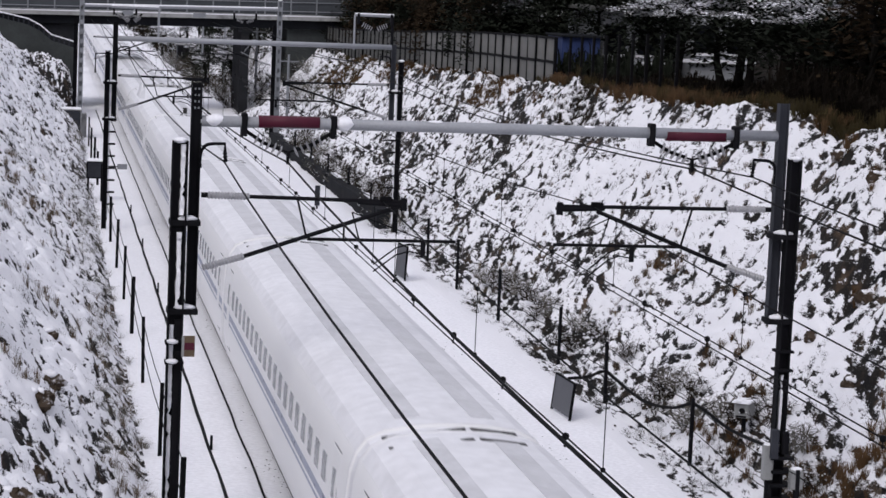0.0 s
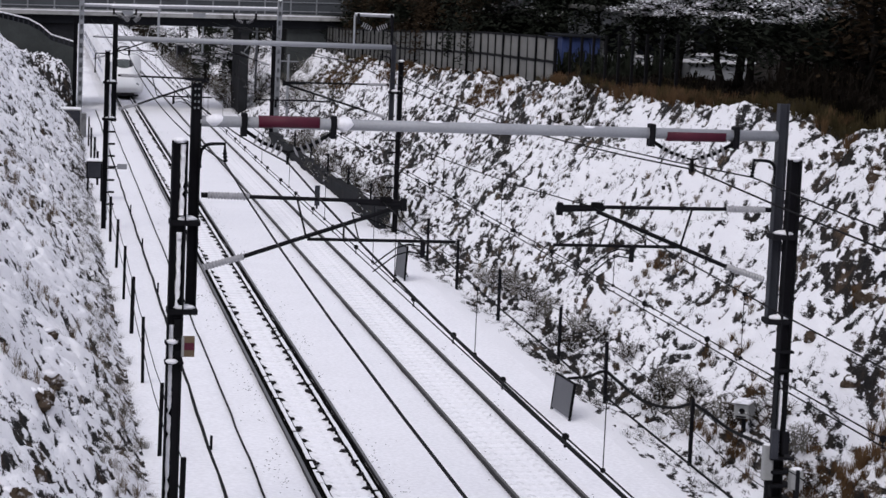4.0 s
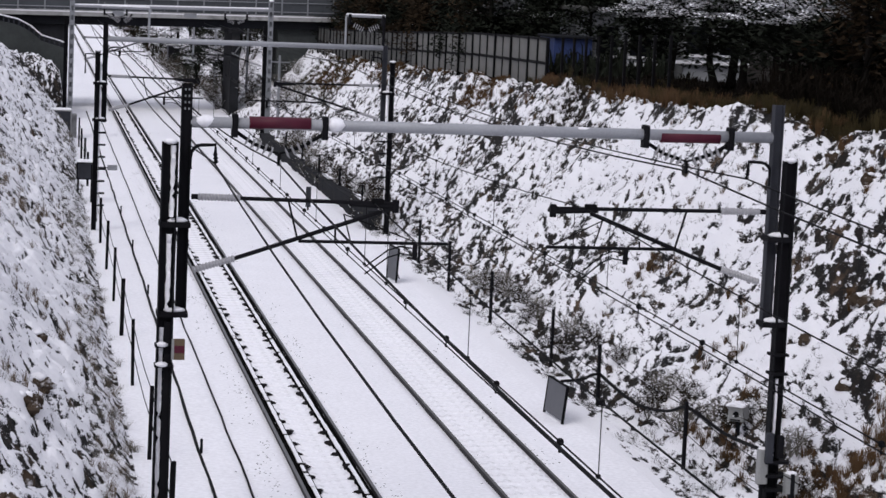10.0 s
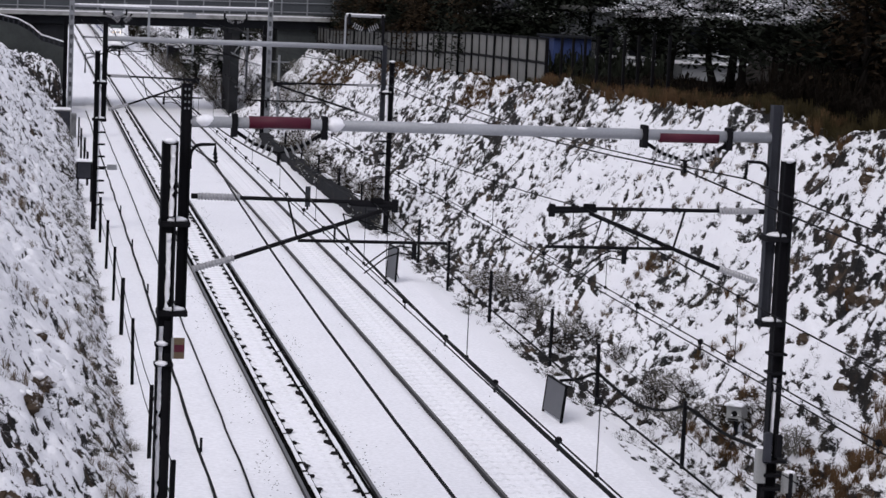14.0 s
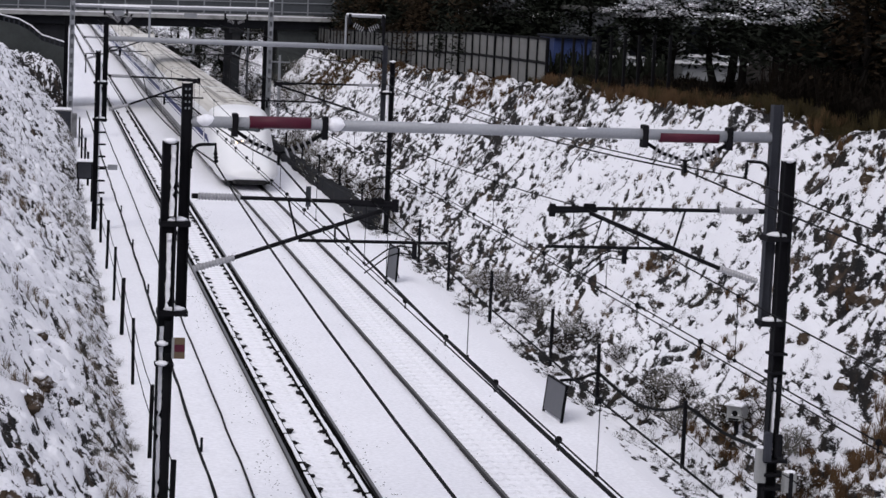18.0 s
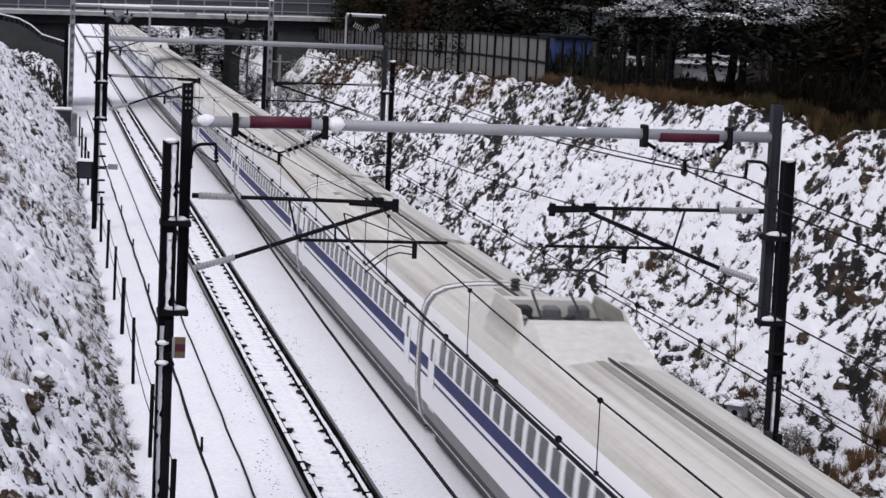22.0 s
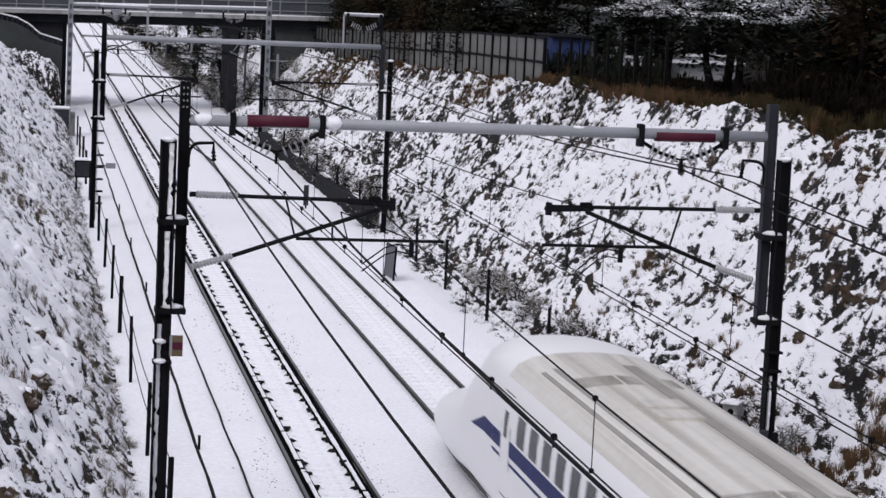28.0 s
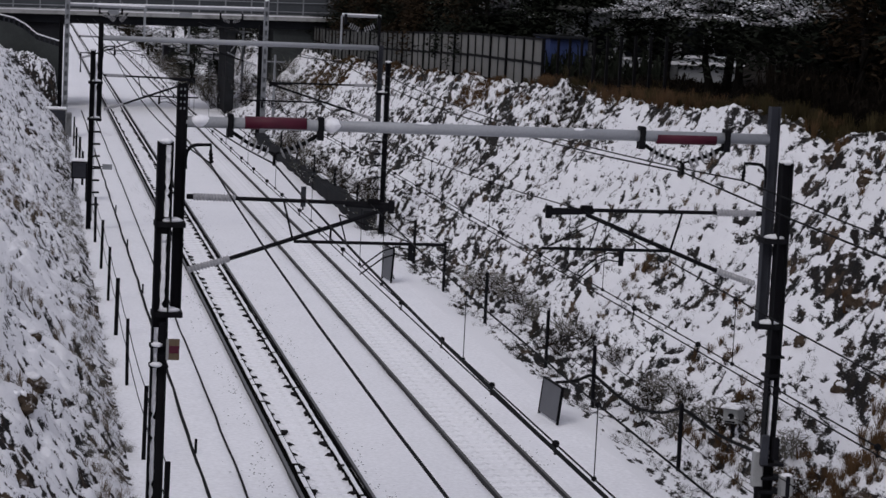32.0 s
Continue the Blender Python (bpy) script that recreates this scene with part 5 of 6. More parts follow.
# woods beyond, where the line bends out of sight
for k in range(26):
    shrub(rnd.uniform(5.0, 6.8), 177 + k * 3.2, rnd.uniform(1.4, 2.4), 640 + k, "dark leafless bush close to the line")
for k in range(44):
    shrub(7.4 + rnd.uniform(0, 5.5), 150 + k * 2.5, rnd.uniform(1.2, 2.4), 500 + k, "bare frosted bush beyond the bridge")
for k in range(12):
    tree(rnd.uniform(6.8, 11.5), 188 + k * 8.0, rnd.uniform(2.6, 4.6), 1.5, 1400 + k, M_LEAF, "low dark snow-dusted tree beyond the bridge", 0.6, 80)
for k in range(16):
    tree(9.5 + rnd.uniform(0, 7), 186 + k * 7.0, rnd.uniform(5, 8), 2.4, 900 + k, M_LEAF, "dark snow-dusted tree beyond the bridge", 0.25, 60)
    tree(-9.5 - rnd.uniform(0, 9), 190 + k * 8.0, rnd.uniform(5, 8), 2.4, 950 + k, M_LEAF, "dark snow-dusted tree beyond the bridge", 0.5, 60)
for k in range(26):
    tree(rnd.uniform(5.4, 7.4), 196 + k * 9.5, rnd.uniform(1.6, 3.0), 1.3, 1500 + k, M_LEAF if k % 3 else M_LEAF_B, "low dark bush close beside the line", 0.3, 46, 0.1)
far = Geo()
for k in range(260):
    a = k / 260 * 2 * math.pi
    R0 = 900 + 60 * math.sin(k * 2.3)
    x, y = R0 * math.sin(a), R0 * math.cos(a)
    if abs(x) < 30:
        continue
    h = 14 + 7 * math.sin(k * 1.7) + 5 * math.sin(k * 0.61)
    far.ball((x, y, 5), 16, 7, 5, h / 16, 0.25, rnd)
tagged(part("far_woods", far, M_LEAF), "distant dark wooded skyline", "woods", kind="stuff")
# loose ballast showing through the snow beside the used track
rnd = random.Random(23)
g = Geo()
for k in range(6500):
    y = 36 + 120 * rnd.random() ** 1.6
    x = rnd.choice((-3.35, -3.2, -1.1, -1.0, 1.1, 1.45, 2.75, 3.1)) + rnd.gauss(0, 0.12 if k % 3 else 0.28) + 0.15 * math.sin(y * 0.9)
    if abs(abs(x + 2.1) - 0.75) < 0.06 or abs(abs(x - 2.1) - 0.75) < 0.06:
        continue
    if x > 0 and rnd.random() < 0.6:
        continue
    if float(vnoise(np.array([x * 1.5]), np.array([y * 0.6]), 33)[0]) < rnd.uniform(-0.25, 0.3):
        continue
    z = float(rough_z(np.array([x]), np.array([y]))[0])
    r = rnd.uniform(0.008, 0.026)
    g.ball((x, y, z), r, 5, 3, 0.5, 0.35, rnd)
tagged(part("loose_ballast", g, M_BALLAST), "dark ballast stones scattered in trackside snow", "ballast", kind="stuff")


# ---- the two express trains ----
BODY = [(1.38, 0.22), (1.54, 0.45), (1.64, 0.85), (1.69, 1.3), (1.69, 2.0), (1.675, 2.45), (1.63, 2.9), (1.54, 3.2), (1.38, 3.42), (1.1, 3.56), (0.65, 3.64), (0.2, 3.67)]
NB = len(BODY)
LOOP = BODY + [(-x, z) for x, z in reversed(BODY)]


def interp(v, xs, ys):
    return float(np.interp(v, xs, ys))


def glide(v, xs, ys):
    """Smooth curve through the given points."""
    i = min(max(int(np.searchsorted(xs, v)) - 1, 0), len(xs) - 2)
    slope = [(ys[k + 1] - ys[k]) / (xs[k + 1] - xs[k]) for k in range(len(xs) - 1)]

    def tangent(k):
        if k == 0 or k == len(xs) - 1:
            return slope[min(k, len(slope) - 1)] if k == 0 else 0.0
        a, b = slope[k - 1], slope[k]
        return 0.0 if a * b <= 0 else 2 * a * b / (a + b)
    h = xs[i + 1] - xs[i]
    u = min(1.0, max(0.0, (v - xs[i]) / h))
    return (ys[i] * (1 + 2 * u) * (1 - u) ** 2 + ys[i + 1] * u * u * (3 - 2 * u) + h * (tangent(i) * u * (1 - u) ** 2 - tangent(i + 1) * u * u * (1 - u)))


class Nose:
    """A long tapered nose: height and half width by the distance from the tip."""

    CAB = [(0.82, 0.0), (0.93, 0.08), (0.985, 0.18), (1.0, 0.3), (0.97, 0.41), (0.9, 0.5), (0.78, 0.58), (0.69, 0.66), (0.61, 0.8), (0.5, 0.92), (0.3, 0.985), (0.08, 1.0)]

    def __init__(self, length, tops, halves, waist, crown, cab):
        self.length, self.tops, self.halves, self.waist, self.crown, self.cab = length, tops, halves, waist, crown, cab

    def section(self, s):
        top = glide(s, *self.tops)
        hw = glide(s, *self.halves)
        w = glide(s, *self.waist)
        lift = interp(s, (0, 0.25, 1.0, 2.6), (0.56, 0.5, 0.42, 0.22))
        out = []
        for k, (bx, bz) in enumerate(BODY):
            u = k / (NB - 1)
            zn, xn = (bz - 0.22) / 3.43, bx / 1.69
            a = u * math.pi / 2
            ex, ez = max(0.0, math.cos(a)) ** glide(s, *self.crown), math.sin(a) ** 0.85
            ex = ex if u > 0.2 else 0.84 + 0.8 * u
            x, z = (xn * w + ex * (1 - w)) * hw, lift + (zn * w + ez * (1 - w)) * (top - lift)
            c = glide(s, *self.cab)
            out.append((x * (1 - c) + self.CAB[k][0] * hw * c, z * (1 - c) + (lift + self.CAB[k][1] * (top - lift)) * c))
        return out + [(-x, z) for x, z in reversed(out)]

    def point(self, s, x, off=0.0):
        """The surface above the line x at s."""
        sec = self.section(s)[:NB]
        xs = [p[0] for p in sec][::-1]
        zs = [p[1] for p in sec][::-1]
        return (x, s, float(np.interp(abs(x), xs, zs)) + off)


DUCK = Nose(9.2, ((0, 0.12, 0.4, 1.0, 1.8, 2.6, 3.4, 4.0, 4.5, 4.8, 5.6, 6.3, 7.3, 9.2), (0.62, 0.95, 1.12, 1.32, 1.5, 1.68, 1.9, 2.1, 2.28, 2.44, 3.08, 3.4, 3.58, 3.65)),
            ((0, 0.1, 0.3, 0.7, 1.4, 2.6, 4.0, 5.5, 9.2), (0.55, 0.85, 1.07, 1.27, 1.44, 1.57, 1.64, 1.68, 1.69)),
            ((0, 4.6, 9.2), (0.1, 0.3, 1.0)),
            ((0, 4.8, 9.2), (0.55, 0.62, 0.6)),
            ((0, 4.4, 8.6), (0, 0.32, 0)))
EAGLE = Nose(10.7, ((0, 0.12, 0.4, 1.0, 2.0, 3.2, 4.2, 5.0, 5.7, 6.6, 7.8, 9.0, 10.7), (0.6, 0.9, 1.06, 1.26, 1.52, 1.84, 2.16, 2.56, 2.92, 3.24, 3.48, 3.6, 3.65)),
             ((0, 0.1, 0.3, 0.7, 1.4, 2.6, 4.0, 5.5, 10.7), (0.85, 1.14, 1.3, 1.42, 1.52, 1.6, 1.65, 1.68, 1.69)),
             ((0, 5.2, 10.7), (0.25, 0.04, 1.0)),
             ((0, 5.0, 10.7), (0.52, 0.75, 0.6)),
             ((0, 4.8, 10.2), (0, 0.92, 0)))


def loft(stations):
    g = Geo()
    n = len(stations[0][1])
    for y, sec in stations:
        g.v += [(x, y, z) for x, z in sec]
    for i in range(len(stations) - 1):
        for k in range(n):
            q = (k + 1) % n
            g.f.append((i * n + k, (i + 1) * n + k, (i + 1) * n + q, i * n + q))
    g.f += [tuple(range(n)), tuple(range((len(stations) - 1) * n + n - 1, (len(stations) - 1) * n - 1, -1))]
    return g


def nose_strip(nose, s0, s1, z0, z1, side, off, lift=0.0):
    """A strip along the flank of the nose that tapers to a point at s0."""
    g = Geo()
    n = 9
    for depth in (off, -0.04):
        for i in range(n):
            s = s0 + (s1 - s0) * i / (n - 1)
            sec = nose.section(s)[:6]
            f = min(1.0, i / (n - 1) * 1.6)
            for z in (z0 + lift * (1 - f), z0 + lift * (1 - f) + (z1 - z0) * f):
                g.v.append((side * (float(np.interp(z, [p[1] for p in sec], [p[0] for p in sec])) + depth), s, z))
    for i in range(n - 1):
        a, b = 2 * i, 2 * n + 2 * i
        q = [(a, a + 2, a + 3, a + 1), (b + 1, b + 3, b + 2, b), (a + 1, a + 3, b + 3, b + 1), (b, b + 2, a + 2, a)]
        g.f += q if side > 0 else [tuple(reversed(k)) for k in q]
    return g


def patch(nose, pts, off=0.016, depth=0.06):
    """A pane on the nose skin: rows of (s, x) points from front to back."""
    g = Geo()
    nr, nc = len(pts), len(pts[0])
    for o in (off, off - depth):
        for row in pts:
            for s, x in row:
                g.v.append(nose.point(s, x, o))
    N = nr * nc
    for a in range(nr - 1):
        for k in range(nc - 1):
            i0 = a * nc + k
            g.f += [(i0, i0 + 1, i0 + nc + 1, i0 + nc), (N + i0 + nc, N + i0 + nc + 1, N + i0 + 1, N + i0)]
    rim = list(range(nc)) + [nc - 1 + nc * a for a in range(1, nr)] + [N - 2 - k for k in range(nc - 1)] + [nc * (nr - 1 - a) for a in range(1, nr - 1)]
    for k, a in enumerate(rim):
        b = rim[(k + 1) % len(rim)]
        g.f.append((a, N + a, N + b, b))
    return g


def side_x(z, off=0.0):
    return float(np.interp(z, [p[1] for p in BODY], [p[0] for p in BODY])) + off


def side_strip(y0, y1, z0, z1, s, off=0.006):
    """A thin raised strip on the flank, s = -1 left, 1 right."""
    g = Geo()
    zs = [z0 + (z1 - z0) * k / 3 for k in range(4)]
    for y in (y0, y1):
        g.v += [(s * (side_x(z) - 0.03), y, z) for z in (zs[0], zs[-1])]
        g.v += [(s * side_x(z, off), y, z) for z in zs]
    for k in range(3):
        g.f.append((2 + k, 3 + k, 9 + k, 8 + k))
    g.f += [(0, 2, 8, 6), (5, 1, 7, 11), (0, 1, 5, 4, 3, 2), (6, 8, 9, 10, 11, 7)]
    return g


def roof_strip(g, x0, x1, y0, y1, h):
    zt = lambda x: float(np.interp(abs(x), [p[0] for p in BODY][::-1], [p[1] for p in BODY][::-1]))
    b = len(g.v)
    for y in (y0, y1):
        g.v += [(x0, y, zt(x0) - 0.03), (x0, y, zt(x0) + h), (x1, y, zt(x1) + h), (x1, y, zt(x1) - 0.03)]
    g.f += [tuple(b + i for i in q) for q in ((0, 4, 5, 1), (1, 5, 6, 2), (2, 6, 7, 3), (0, 1, 2, 3), (7, 6, 5, 4))]
    return g


def roof_sheet(y0, y1):
    """A thin skin over the whole roof curve."""
    right = [(x, z) for x, z in BODY[7:]]
    curve = right + [(-x, z) for x, z in reversed(right)]
    ring = [(x * 1.003, z + 0.005) for x, z in curve] + [(x * 0.98, z - 0.03) for x, z in reversed(curve)]
    return Geo().sweep(ring, y0, y1)


def build_train(label, nose, snowy):
    root = empty("express_train", 0, 0, 0, label, "train", "express trains")
    paint, glass, band = M_TRAIN, (M_GLASS_N if snowy else M_GLASS), (M_BAND_N if snowy else M_BAND)
    roofm, walk_m = (M_ROOF_N, M_ROOF_DARK_N) if snowy else (M_TRAIN_ROOF, M_ROOF_DARK)
    LEAD, CAR, GAP = (26.5 if snowy else 27.1), 24.5, 0.5
    win = {}
    wz0, wz1 = (2.12, 2.6) if snowy else (2.16, 2.7)
    ww = 0.48 if snowy else 0.6
    for s in (-1, 1):
        g = side_strip(-ww / 2, ww / 2, wz0, wz1, s, 0.012)
        win[s] = mesh_of("window", g.v, g.f, glass)
    door = {s: (lambda g: mesh_of("door", g.v, g.f, paint))(side_strip(-0.38, 0.38, 0.95, 2.92, s, 0.01)) for s in (-1, 1)}
    dwin = {s: (lambda g: mesh_of("door_window", g.v, g.f, glass))(side_strip(-0.12, 0.12, 2.1, 2.6, s, 0.018)) for s in (-1, 1)}
    seam = {s: (lambda g: mesh_of("door_seam", g.v, g.f, M_BELLOWS))(side_strip(-0.42, 0.42, 0.91, 2.96, s, 0.005)) for s in (-1, 1)}
    cap = roof_sheet(0.11, CAR - 0.11)
    cap_me = mesh_of("roof_skin", cap.v, cap.f, roofm)
    strips = Geo()
    for x0, x1 in ((-0.16, 0.02), (0.3, 0.44)) if not snowy else ((-0.82, -0.42), (0.42, 0.82)):
        roof_strip(strips, x0, x1, 0.6, CAR - 0.6, 0.02)
    strip_me = mesh_of("roof_walkway", strips.v, strips.f, walk_m)
    vent = Geo()
    if snowy:
        for y0 in (0.0, 0.78):
            roof_strip(vent, -1.2, 0.12, y0, y0 + 0.13, 0.03)
            roof_strip(vent, 0.22, 0.95, y0, y0 + 0.13, 0.03)
    for k in range(0 if snowy else 4):
        roof_strip(vent, -0.95, 0.12, 0.22 * k, 0.22 * k + 0.1, 0.03)
        roof_strip(vent, 0.2, 0.95, 0.22 * k, 0.22 * k + 0.1, 0.03)
    vent_me = mesh_of("roof_vent", vent.v, vent.f, M_RING if snowy else M_ROOF_DARK)
    hatch = Geo()
    for k in range(2):
        roof_strip(hatch, -0.35, 0.4, 0.9 * k, 0.9 * k + 0.7, 0.07)
    hatch_me = mesh_of("roof_unit", hatch.v, hatch.f, roofm)
    cable = Geo().tube([(0.15, 0, 3.7), (0.15, 25.0, 3.7)], 0.035, 6)
    cable_me = mesh_of("roof_cable", cable.v, cable.f, M_SKIRT)
    coach_g = loft([(0.0, LOOP), (0.06, LOOP), (CAR / 2, LOOP), (CAR - 0.06, LOOP), (CAR, LOOP)])
    coach_me = mesh_of("coach", coach_g.v, coach_g.f, paint, True)
    skirt_g = Geo().box(-1.35, 1.35, 0.5, CAR - 0.5, 0.06, 0.24, 0.02)
    skirt_me = mesh_of("underframe", skirt_g.v, skirt_g.f, M_SKIRT)
    bel_g = loft([(y, [(x * 0.985, 0.35 + (z - 0.35) * 0.985) for x, z in LOOP]) for y in (-GAP - 0.05, 0.05)])
    bel_me = mesh_of("gangway_bellows", bel_g.v, bel_g.f, M_ROOF_N if snowy else M_BELLOWS)
    end_g = Geo().sweep([(x * 1.003, z * 1.003) for x, z in LOOP], 0.0, 0.09)
    end_me = mesh_of("end_rim", end_g.v, end_g.f, M_ROOF_N if snowy else M_RING)
    wheel_me = mesh_of("wheel", *(lambda g: (g.v, g.f))(Geo().tube([(-0.82, 0, 0.43), (-0.7, 0, 0.43)], 0.43, 14).tube([(0.7, 0, 0.43), (0.82, 0, 0.43)], 0.43, 14).tube([(-0.7, 0, 0.43), (0.7, 0, 0.43)], 0.09, 6)), M_SKIRT)
    band_me = {}
    for s in (-1, 1):
        for nm, z0, z1 in (("blue_band", 1.8, 2.1), ("blue_line", 1.63, 1.69)) if not snowy else (("blue_band", 1.74, 1.9), ("blue_line", 1.6, 1.66)):
            g = side_strip(0.05, CAR - 0.05, z0, z1, s, 0.004)
            band_me[(s, nm)] = mesh_of(nm, g.v, g.f, band)

    # dark strips along the flank foot paint in both grime and body shade
    low_skirt = {s: (lambda g: mesh_of("shaded_grimy_skirt", g.v, g.f, M_SKIRT))(side_strip(0.2, CAR - 0.2, 0.24, 0.5 if snowy else 0.66, s, 0.01)) for s in (-1, 1)}
    soot = {s: (lambda g: mesh_of("shaded_grimy_flank", g.v, g.f, M_FLANK_LOW))(side_strip(0.2, CAR - 0.2, 0.662, 1.0, s, 0.008)) for s in (-1, 1)}

    def dress(coach, y0, y1, n):
        for s in (-1, 1):
            m = (y1 - y0) / n
            for k in range(n):
                share("window", win[s], coach, pose(0, y0 + m * (k + 0.5), 0))
            for yd in (y0 - 0.75, y1 + 0.75):
                if yd > 0.5:
                    share("door", door[s], coach, pose(0, yd, 0))
                    share("door_seam", seam[s], coach, pose(0, yd, 0))
                    share("door_window", dwin[s], coach, pose(0, yd, 0))

    def lead(m, name_label):
        st = [0.0, 0.02, 0.05, 0.09, 0.14, 0.2, 0.28, 0.4, 0.55, 0.75] + [1.0 + 0.25 * k for k in range(40)] + [18, LEAD - 0.06, LEAD]
        g = loft([(s, nose.section(s)) for s in st])
        car = part("leading_car", g, paint, root, name_label, True)
        car.matrix_basis = m
        q = nose.length
        # front pane and the two side panes that wrap back along the cab
        s0, s1, wx, fx, back = (5.08, 5.6, 1.12, 0.74, 0.8) if not snowy else (4.55, 5.8, 0.74, 0.46, 0.42)
        front = 0.0 if not snowy else 0.55

        def pane(x0, x1, nc, grow=0.0):
            rows = []
            for a in range(9):
                f = a / 8
                row = []
                for k in range(nc):
                    x = x0 + (x1 - x0) * k / (nc - 1)
                    e = max(0.0, abs(x) - fx) / (wx - fx)
                    lo, hi = s0 - grow + front * (abs(x) / wx) ** 2.2 + (0.0 if snowy else 0.45) * e, s1 + grow + back * e - 0.5 * e ** 3
                    row.append((lo + (hi - lo) * f, x))
                rows.append(row)
            return rows
        part("screen_surround", patch(nose, pane(-wx - 0.05, wx + 0.05, 21, 0.07), 0.008), M_BELLOWS if snowy else M_MID, car, "dark rubber windscreen surround", True)
        part("windscreen", patch(nose, pane(-fx, fx, 11), 0.02), M_SCREEN, car, "grey-green front windscreen", True)
        for sx in (-1, 1):
            xs = (fx + 0.02, wx) if sx > 0 else (-wx, -fx - 0.02)
            part("cab_side_window", patch(nose, pane(*xs, 6), 0.02), M_GLASS, car, "dark cab side window", True)
        part("wiper", Geo().tube([nose.point(s0 + 0.05, 0.1, 0.05), nose.point(s0 + 0.45, -0.25, 0.05)], 0.012, 5), M_BLACK, car)
        # lamps
        for sx in (-1, 1):
            if snowy:
                rows = [[(s, sx * (x + w * k)) for k in (0, 0.5, 1)] for s, x, w in ((0.95, 0.9, 0.2), (1.3, 0.95, 0.22), (1.65, 1.02, 0.16))]
                part("tail_lamp", patch(nose, rows if sx > 0 else [r[::-1] for r in rows], 0.02), M_TAIL if sx < 0 else M_GLASS_N, car, "red tail lamp" if sx < 0 else "unlit grey tail lamp")
            else:
                rows = [[(s + 0.06 * k, sx * (0.03 + 0.36 * k)) for k in (0, 1, 2)] for s in (3.7, 3.95, 4.2)]
                lens = part("headlamp_lens", patch(nose, rows if sx > 0 else [r[::-1] for r in rows], 0.012), M_LENS, car, "clear headlamp lens")
                for s, x in ((4.06, 0.16), (4.1, 0.42), (3.85, 0.5)):
                    part("headlamp", Geo().tube([nose.point(s, sx * x, -0.03), nose.point(s, sx * x, 0.035)], [0.055, 0.045], 8), M_LAMP, lens, "lit headlamp")
        dress(car, q + (3.0 if snowy else 1.9), LEAD - 2.3, 11 if snowy else 13)
        for s in (-1, 1):
            for nm, z0, z1 in (("blue_band", 1.8, 2.1), ("blue_line", 1.63, 1.69)) if not snowy else (("blue_band", 1.74, 1.9), ("blue_line", 1.6, 1.66)):
                part(nm, side_strip(q, LEAD - 0.05, z0, z1, s, 0.004), band, car)
                if nm == "blue_band":
                    part("band_tip", nose_strip(nose, q - 2.4, q, z0, z1, s, 0.008, -0.12), band, car)
            if snowy:
                part("marking", nose_strip(nose, 5.0, 6.7, 1.86, 2.06, s, 0.012), M_BELLOWS, car, "dark tapered marking")
            # these dark skirts also hold the shade under the flank in their colour
            part("nose_skirt", nose_strip(nose, 2.0, q, 0.26, 0.52, s, 0.01), M_SKIRT, car, "dark grimy skirt with shade in its colour")
            part("shaded_grimy_skirt", side_strip(q, LEAD - 0.2, 0.24, 0.5, s, 0.01), M_SKIRT, car)
        part("underframe", Geo().box(-1.2, 1.2, 2.7, LEAD - 0.5, 0.06, 0.27, 0.02), M_SKIRT, car)
        part("plough_lip", Geo().box(-0.78, 0.78, 0.85, 2.6, 0.2, 0.52, 0.08), M_SKIRT, car)
        part("roof_skin", roof_sheet(q + 0.6, LEAD - 0.2), roofm, car)
        g = Geo()
        for x0, x1 in ((-0.58, -0.32), (0.95, 1.25)) if not snowy else ((-0.82, -0.42), (0.42, 0.82)):
            roof_strip(g, x0, x1, q + 2.0, LEAD - 0.6, 0.02)
        part("roof_walkway", g, walk_m, car)
        for yv in () if snowy else (q + 3.2, 21.5):
            share("roof_vent", vent_me, car, pose(0, yv, 0))
        share("roof_unit", hatch_me, car, pose(0, q + 5.6, 0))
        for yv in (6.6, 9.1, 21.0, 23.5):
            share("wheelset", wheel_me, car, pose(0, yv, 0))
        return car

    total = 2 * LEAD + 14 * CAR + 15 * GAP
    lead(Matrix.Identity(4), "tapered leading car with dark windscreen")
    y = LEAD + GAP
    for i in range(14):
        coach = share("coach", coach_me, root, pose(0, y, 0), "white coach with a row of dark windows")
        dress(coach, 2.2, CAR - 2.2, 20 if not snowy else 19)
        for s in (-1, 1):
            for (ss, nm), bm in band_me.items():
                if ss == s:
                    share(nm, bm, coach, Matrix.Identity(4))
        share("roof_skin", cap_me, coach, Matrix.Identity(4))
        share("roof_walkway", strip_me, coach, Matrix.Identity(4))
        share("underframe", skirt_me, coach, Matrix.Identity(4))
        share("gangway_bellows", bel_me, coach, Matrix.Identity(4))
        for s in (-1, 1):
            share("shaded_grimy_skirt", low_skirt[s], coach, Matrix.Identity(4))
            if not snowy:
                share("shaded_grimy_flank", soot[s], coach, Matrix.Identity(4))
        for ye in (0.01, CAR - 0.1):
            share("end_rim", end_me, coach, pose(0, ye, 0))
        for yv in (-1.32,) if snowy else ((2.2, 15.5) if i % 2 else (8.0, 20.8)):
            share("roof_vent", vent_me, coach, pose(0, yv, 0))
        for yv in (2.6, 5.1, 19.4, 21.9):
            share("wheelset", wheel_me, coach, pose(0, yv, 0))
        if 3 <= i <= 10:
            share("roof_cable", cable_me, coach, pose(0, -0.3, 0))
        if i in (3, 10):
            pantograph(coach, roofm, 8.2 if i == 3 else -3.1)
        y += CAR + GAP
    share("gangway_bellows", bel_me, lead(pose(0, total, 0, 0, 0, 180), "tapered trailing car with dark windscreen"), pose(0, LEAD + GAP, 0))
    root["length"] = total
    return root


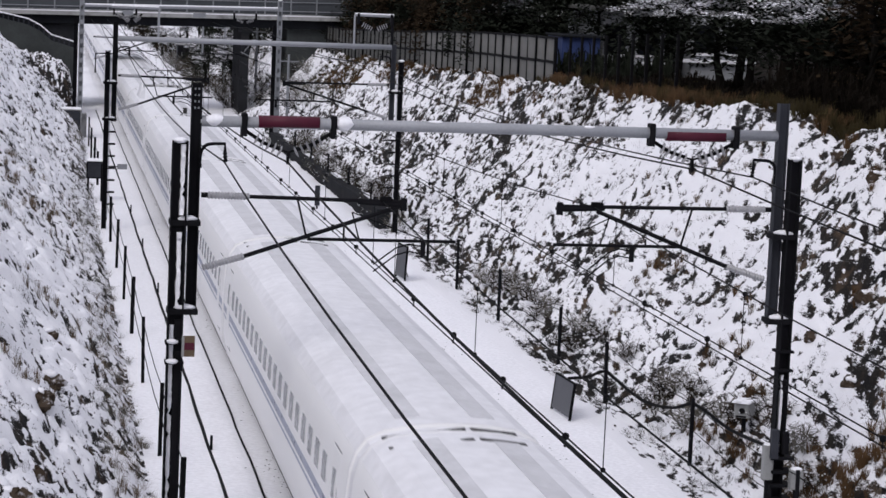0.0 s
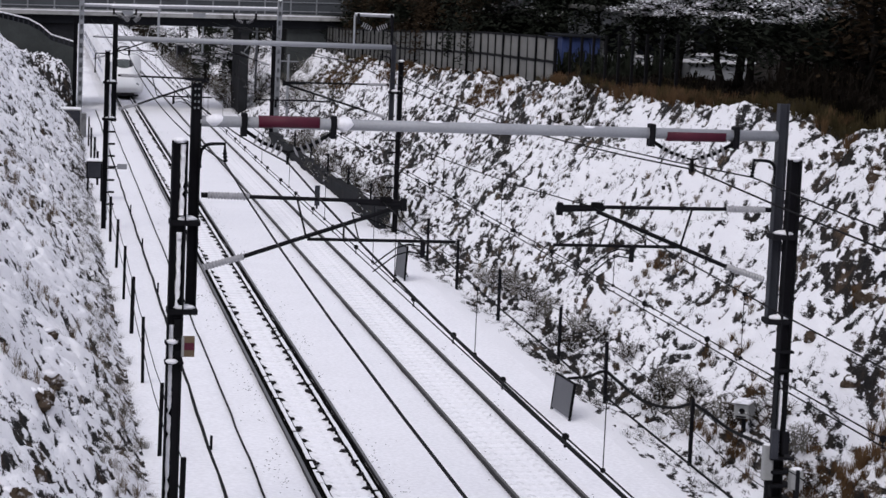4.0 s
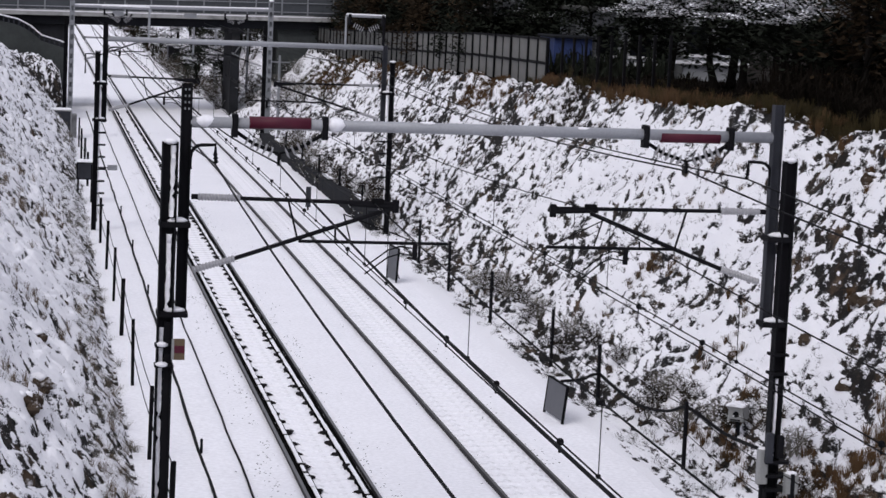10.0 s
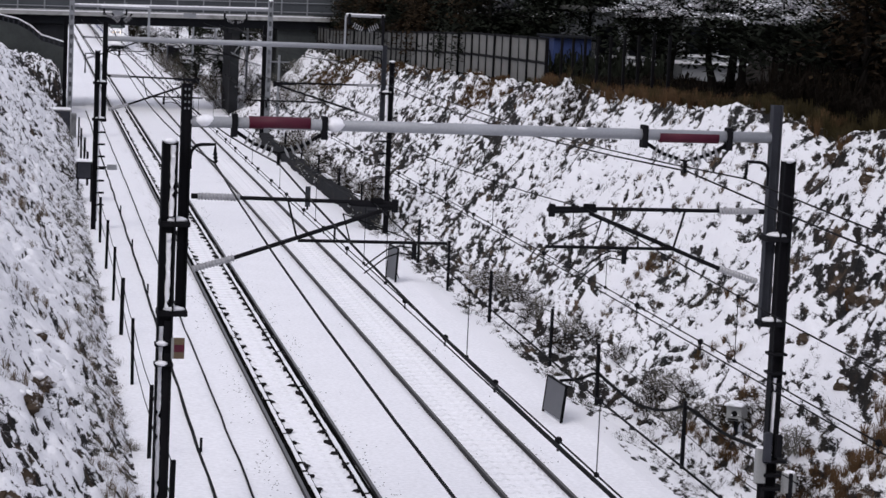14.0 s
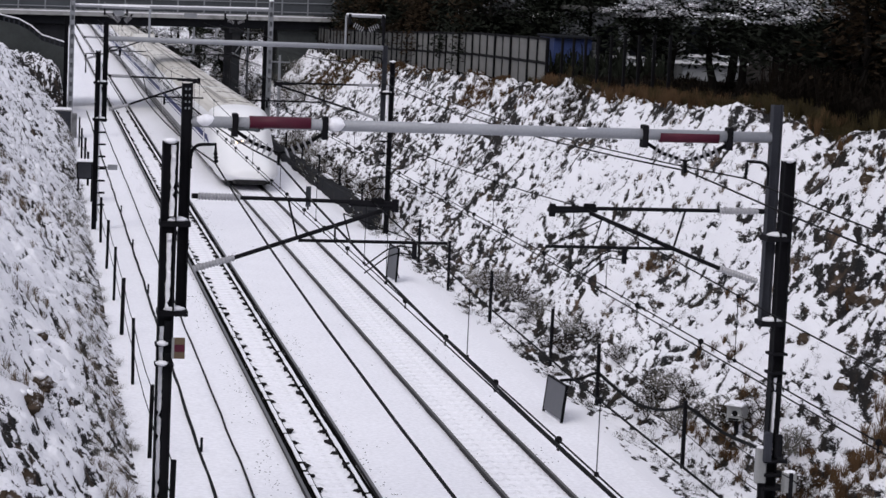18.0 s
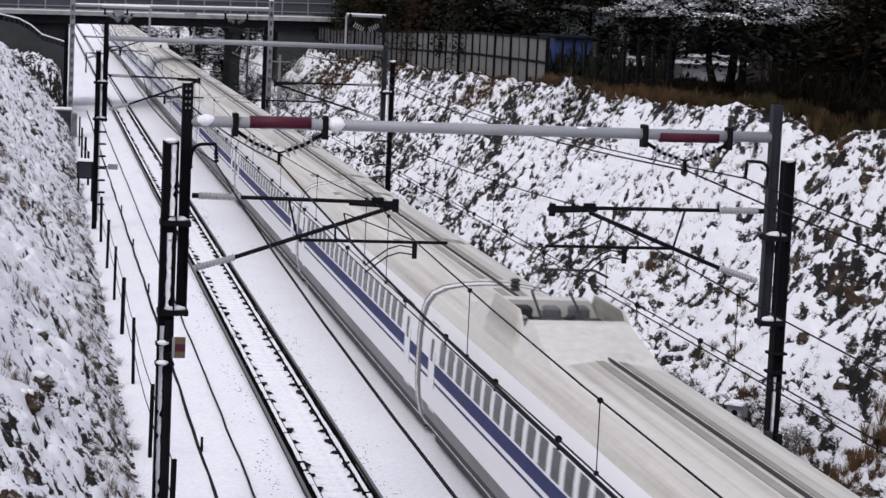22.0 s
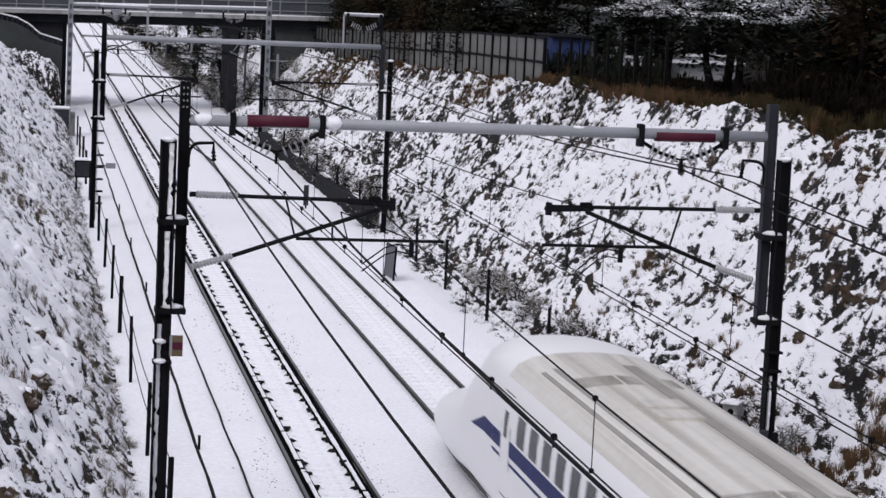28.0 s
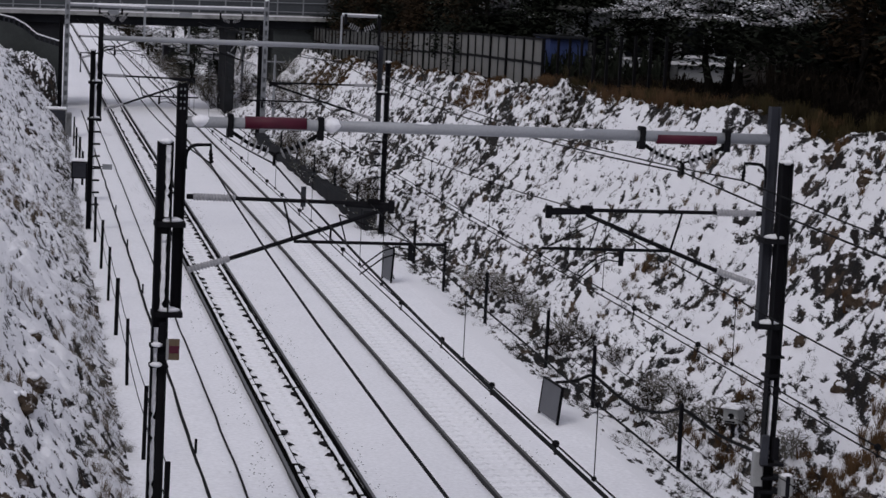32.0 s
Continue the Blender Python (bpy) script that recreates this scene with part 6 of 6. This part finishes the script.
def pantograph(coach, paint, dy):
    """Side screens and sloping fairings round a folding current collector on the coach roof."""
    for y0, d in ((5.2 + dy, 1), (14.2 + dy, -1)):
        g = Geo()
        w0, w1, h = 1.36, 0.98, 0.5
        a, b, c = y0, y0 + d * 2.6, y0 + d * 3.1
        g.v = [(-1.1, a, 3.5), (1.1, a, 3.5), (-w1, b, 3.6 + h), (w1, b, 3.6 + h), (-w0, b, 3.36), (w0, b, 3.36), (-w1, c, 3.6 + h), (w1, c, 3.6 + h), (-w0, c, 3.36), (w0, c, 3.36)]
        g.f = [(0, 1, 3, 2), (2, 3, 7, 6), (0, 2, 4), (1, 5, 3), (2, 6, 8, 4), (3, 5, 9, 7), (6, 7, 9, 8)]
        part("fairing", g, M_ROOF_N if paint is M_ROOF_N else M_FAIRING, coach, "sloping roof fairing")
    for sx in (-1, 1):
        g = Geo()
        ys = [(8.0 + dy, 3.7), (8.7 + dy, 4.25), (11.0 + dy, 4.25), (11.5 + dy, 3.75)]
        for off in (0, 0.05):
            for yy, zt in ys:
                g.v += [(sx * (1.34 - off), yy, 3.36), (sx * (1.1 - off), yy, zt)]
        for k in range(3):
            i0 = 2 * k
            g.f += [(i0, i0 + 2, i0 + 3, i0 + 1), (8 + i0 + 1, 8 + i0 + 3, 8 + i0 + 2, 8 + i0), (i0 + 1, i0 + 3, 8 + i0 + 3, 8 + i0 + 1)]
        part("side_screen", g, paint, coach)
    g = Geo()
    for x in (-0.45, 0.45):
        g.tube([(x, 8.8 + dy, 3.7), (x * 0.9, 10.6 + dy, 4.35), (x * 0.7, 9.2 + dy, 5.0)], 0.03, 6)
    g.tube([(-0.5, 8.8 + dy, 3.72), (0.5, 8.8 + dy, 3.72)], 0.05, 6)
    part("collector_arm", g, M_SKIRT, coach, "folding current collector arm")
    part("equipment_bed", Geo().box(-0.95, 0.95, 7.9 + dy, 11.5 + dy, 3.55, 3.74, 0.03), M_SKIRT, coach, "dark recessed collector bed")
    for k, (x, yy, w, h) in enumerate(((-0.6, 8.6, 0.35, 0.3), (0.5, 9.0, 0.4, 0.32), (-0.2, 9.6, 0.5, 0.25), (0.55, 10.3, 0.4, 0.4), (-0.6, 10.6, 0.4, 0.35), (-0.3, 8.2, 0.3, 0.24), (0.1, 10.9, 0.35, 0.3), (0.7, 8.3, 0.25, 0.3))):
        part("frame_box", Geo().box(x - w / 2, x + w / 2, yy + dy - 0.2, yy + dy + 0.2, 3.7, 3.7 + h, 0.05), M_SKIRT if k % 3 else M_BELLOWS, coach)
    part("collector_head", Geo().tube([(-0.85, 9.2 + dy, 4.86), (-0.55, 9.2 + dy, 5.0), (0.55, 9.2 + dy, 5.0), (0.85, 9.2 + dy, 4.86)], 0.03, 6), M_SKIRT, coach)
    for k, (x, yy) in enumerate(((-0.5, 8.4 + dy), (0.5, 8.4 + dy), (0.0, 11.0 + dy), (0.32, 0.7), (0.32, 23.7), (-0.75, 9.1 + dy), (-0.3, 9.0 + dy), (0.1, 8.3 + dy), (0.75, 9.6 + dy), (-0.75, 9.9 + dy), (0.3, 10.0 + dy), (0.75, 10.9 + dy))):
        part("insulator", insulator(Geo(), (x, yy, 3.55), (x, yy, 3.95), 0.13, 4, 0.08), M_INSUL if k in (0, 2, 6, 9) else M_SKIRT, coach)


leaving = build_train("white express train with slender blue line, tail lamps lit", EAGLE, True)
coming = build_train("white express train with deep blue band and lit headlamps", DUCK, False)


def leaving_y(t):
    return 7.15 + 44.1 * t


def coming_y(t):
    return 15.9 - (47.0 if t < 20 else 46.2) * (t - 20)


def motions():
    times = [0, 0.1, 0.2, 0.3, 0.5] + [k * 1.0 for k in range(1, 32)] + [31.5, 31.8, 31.9, 32]
    walk(leaving, [(t, pose(-2.1, leaving_y(t), 0)) for t in times])
    walk(coming, [(t, pose(2.1, coming_y(t), 0)) for t in times])


motions()
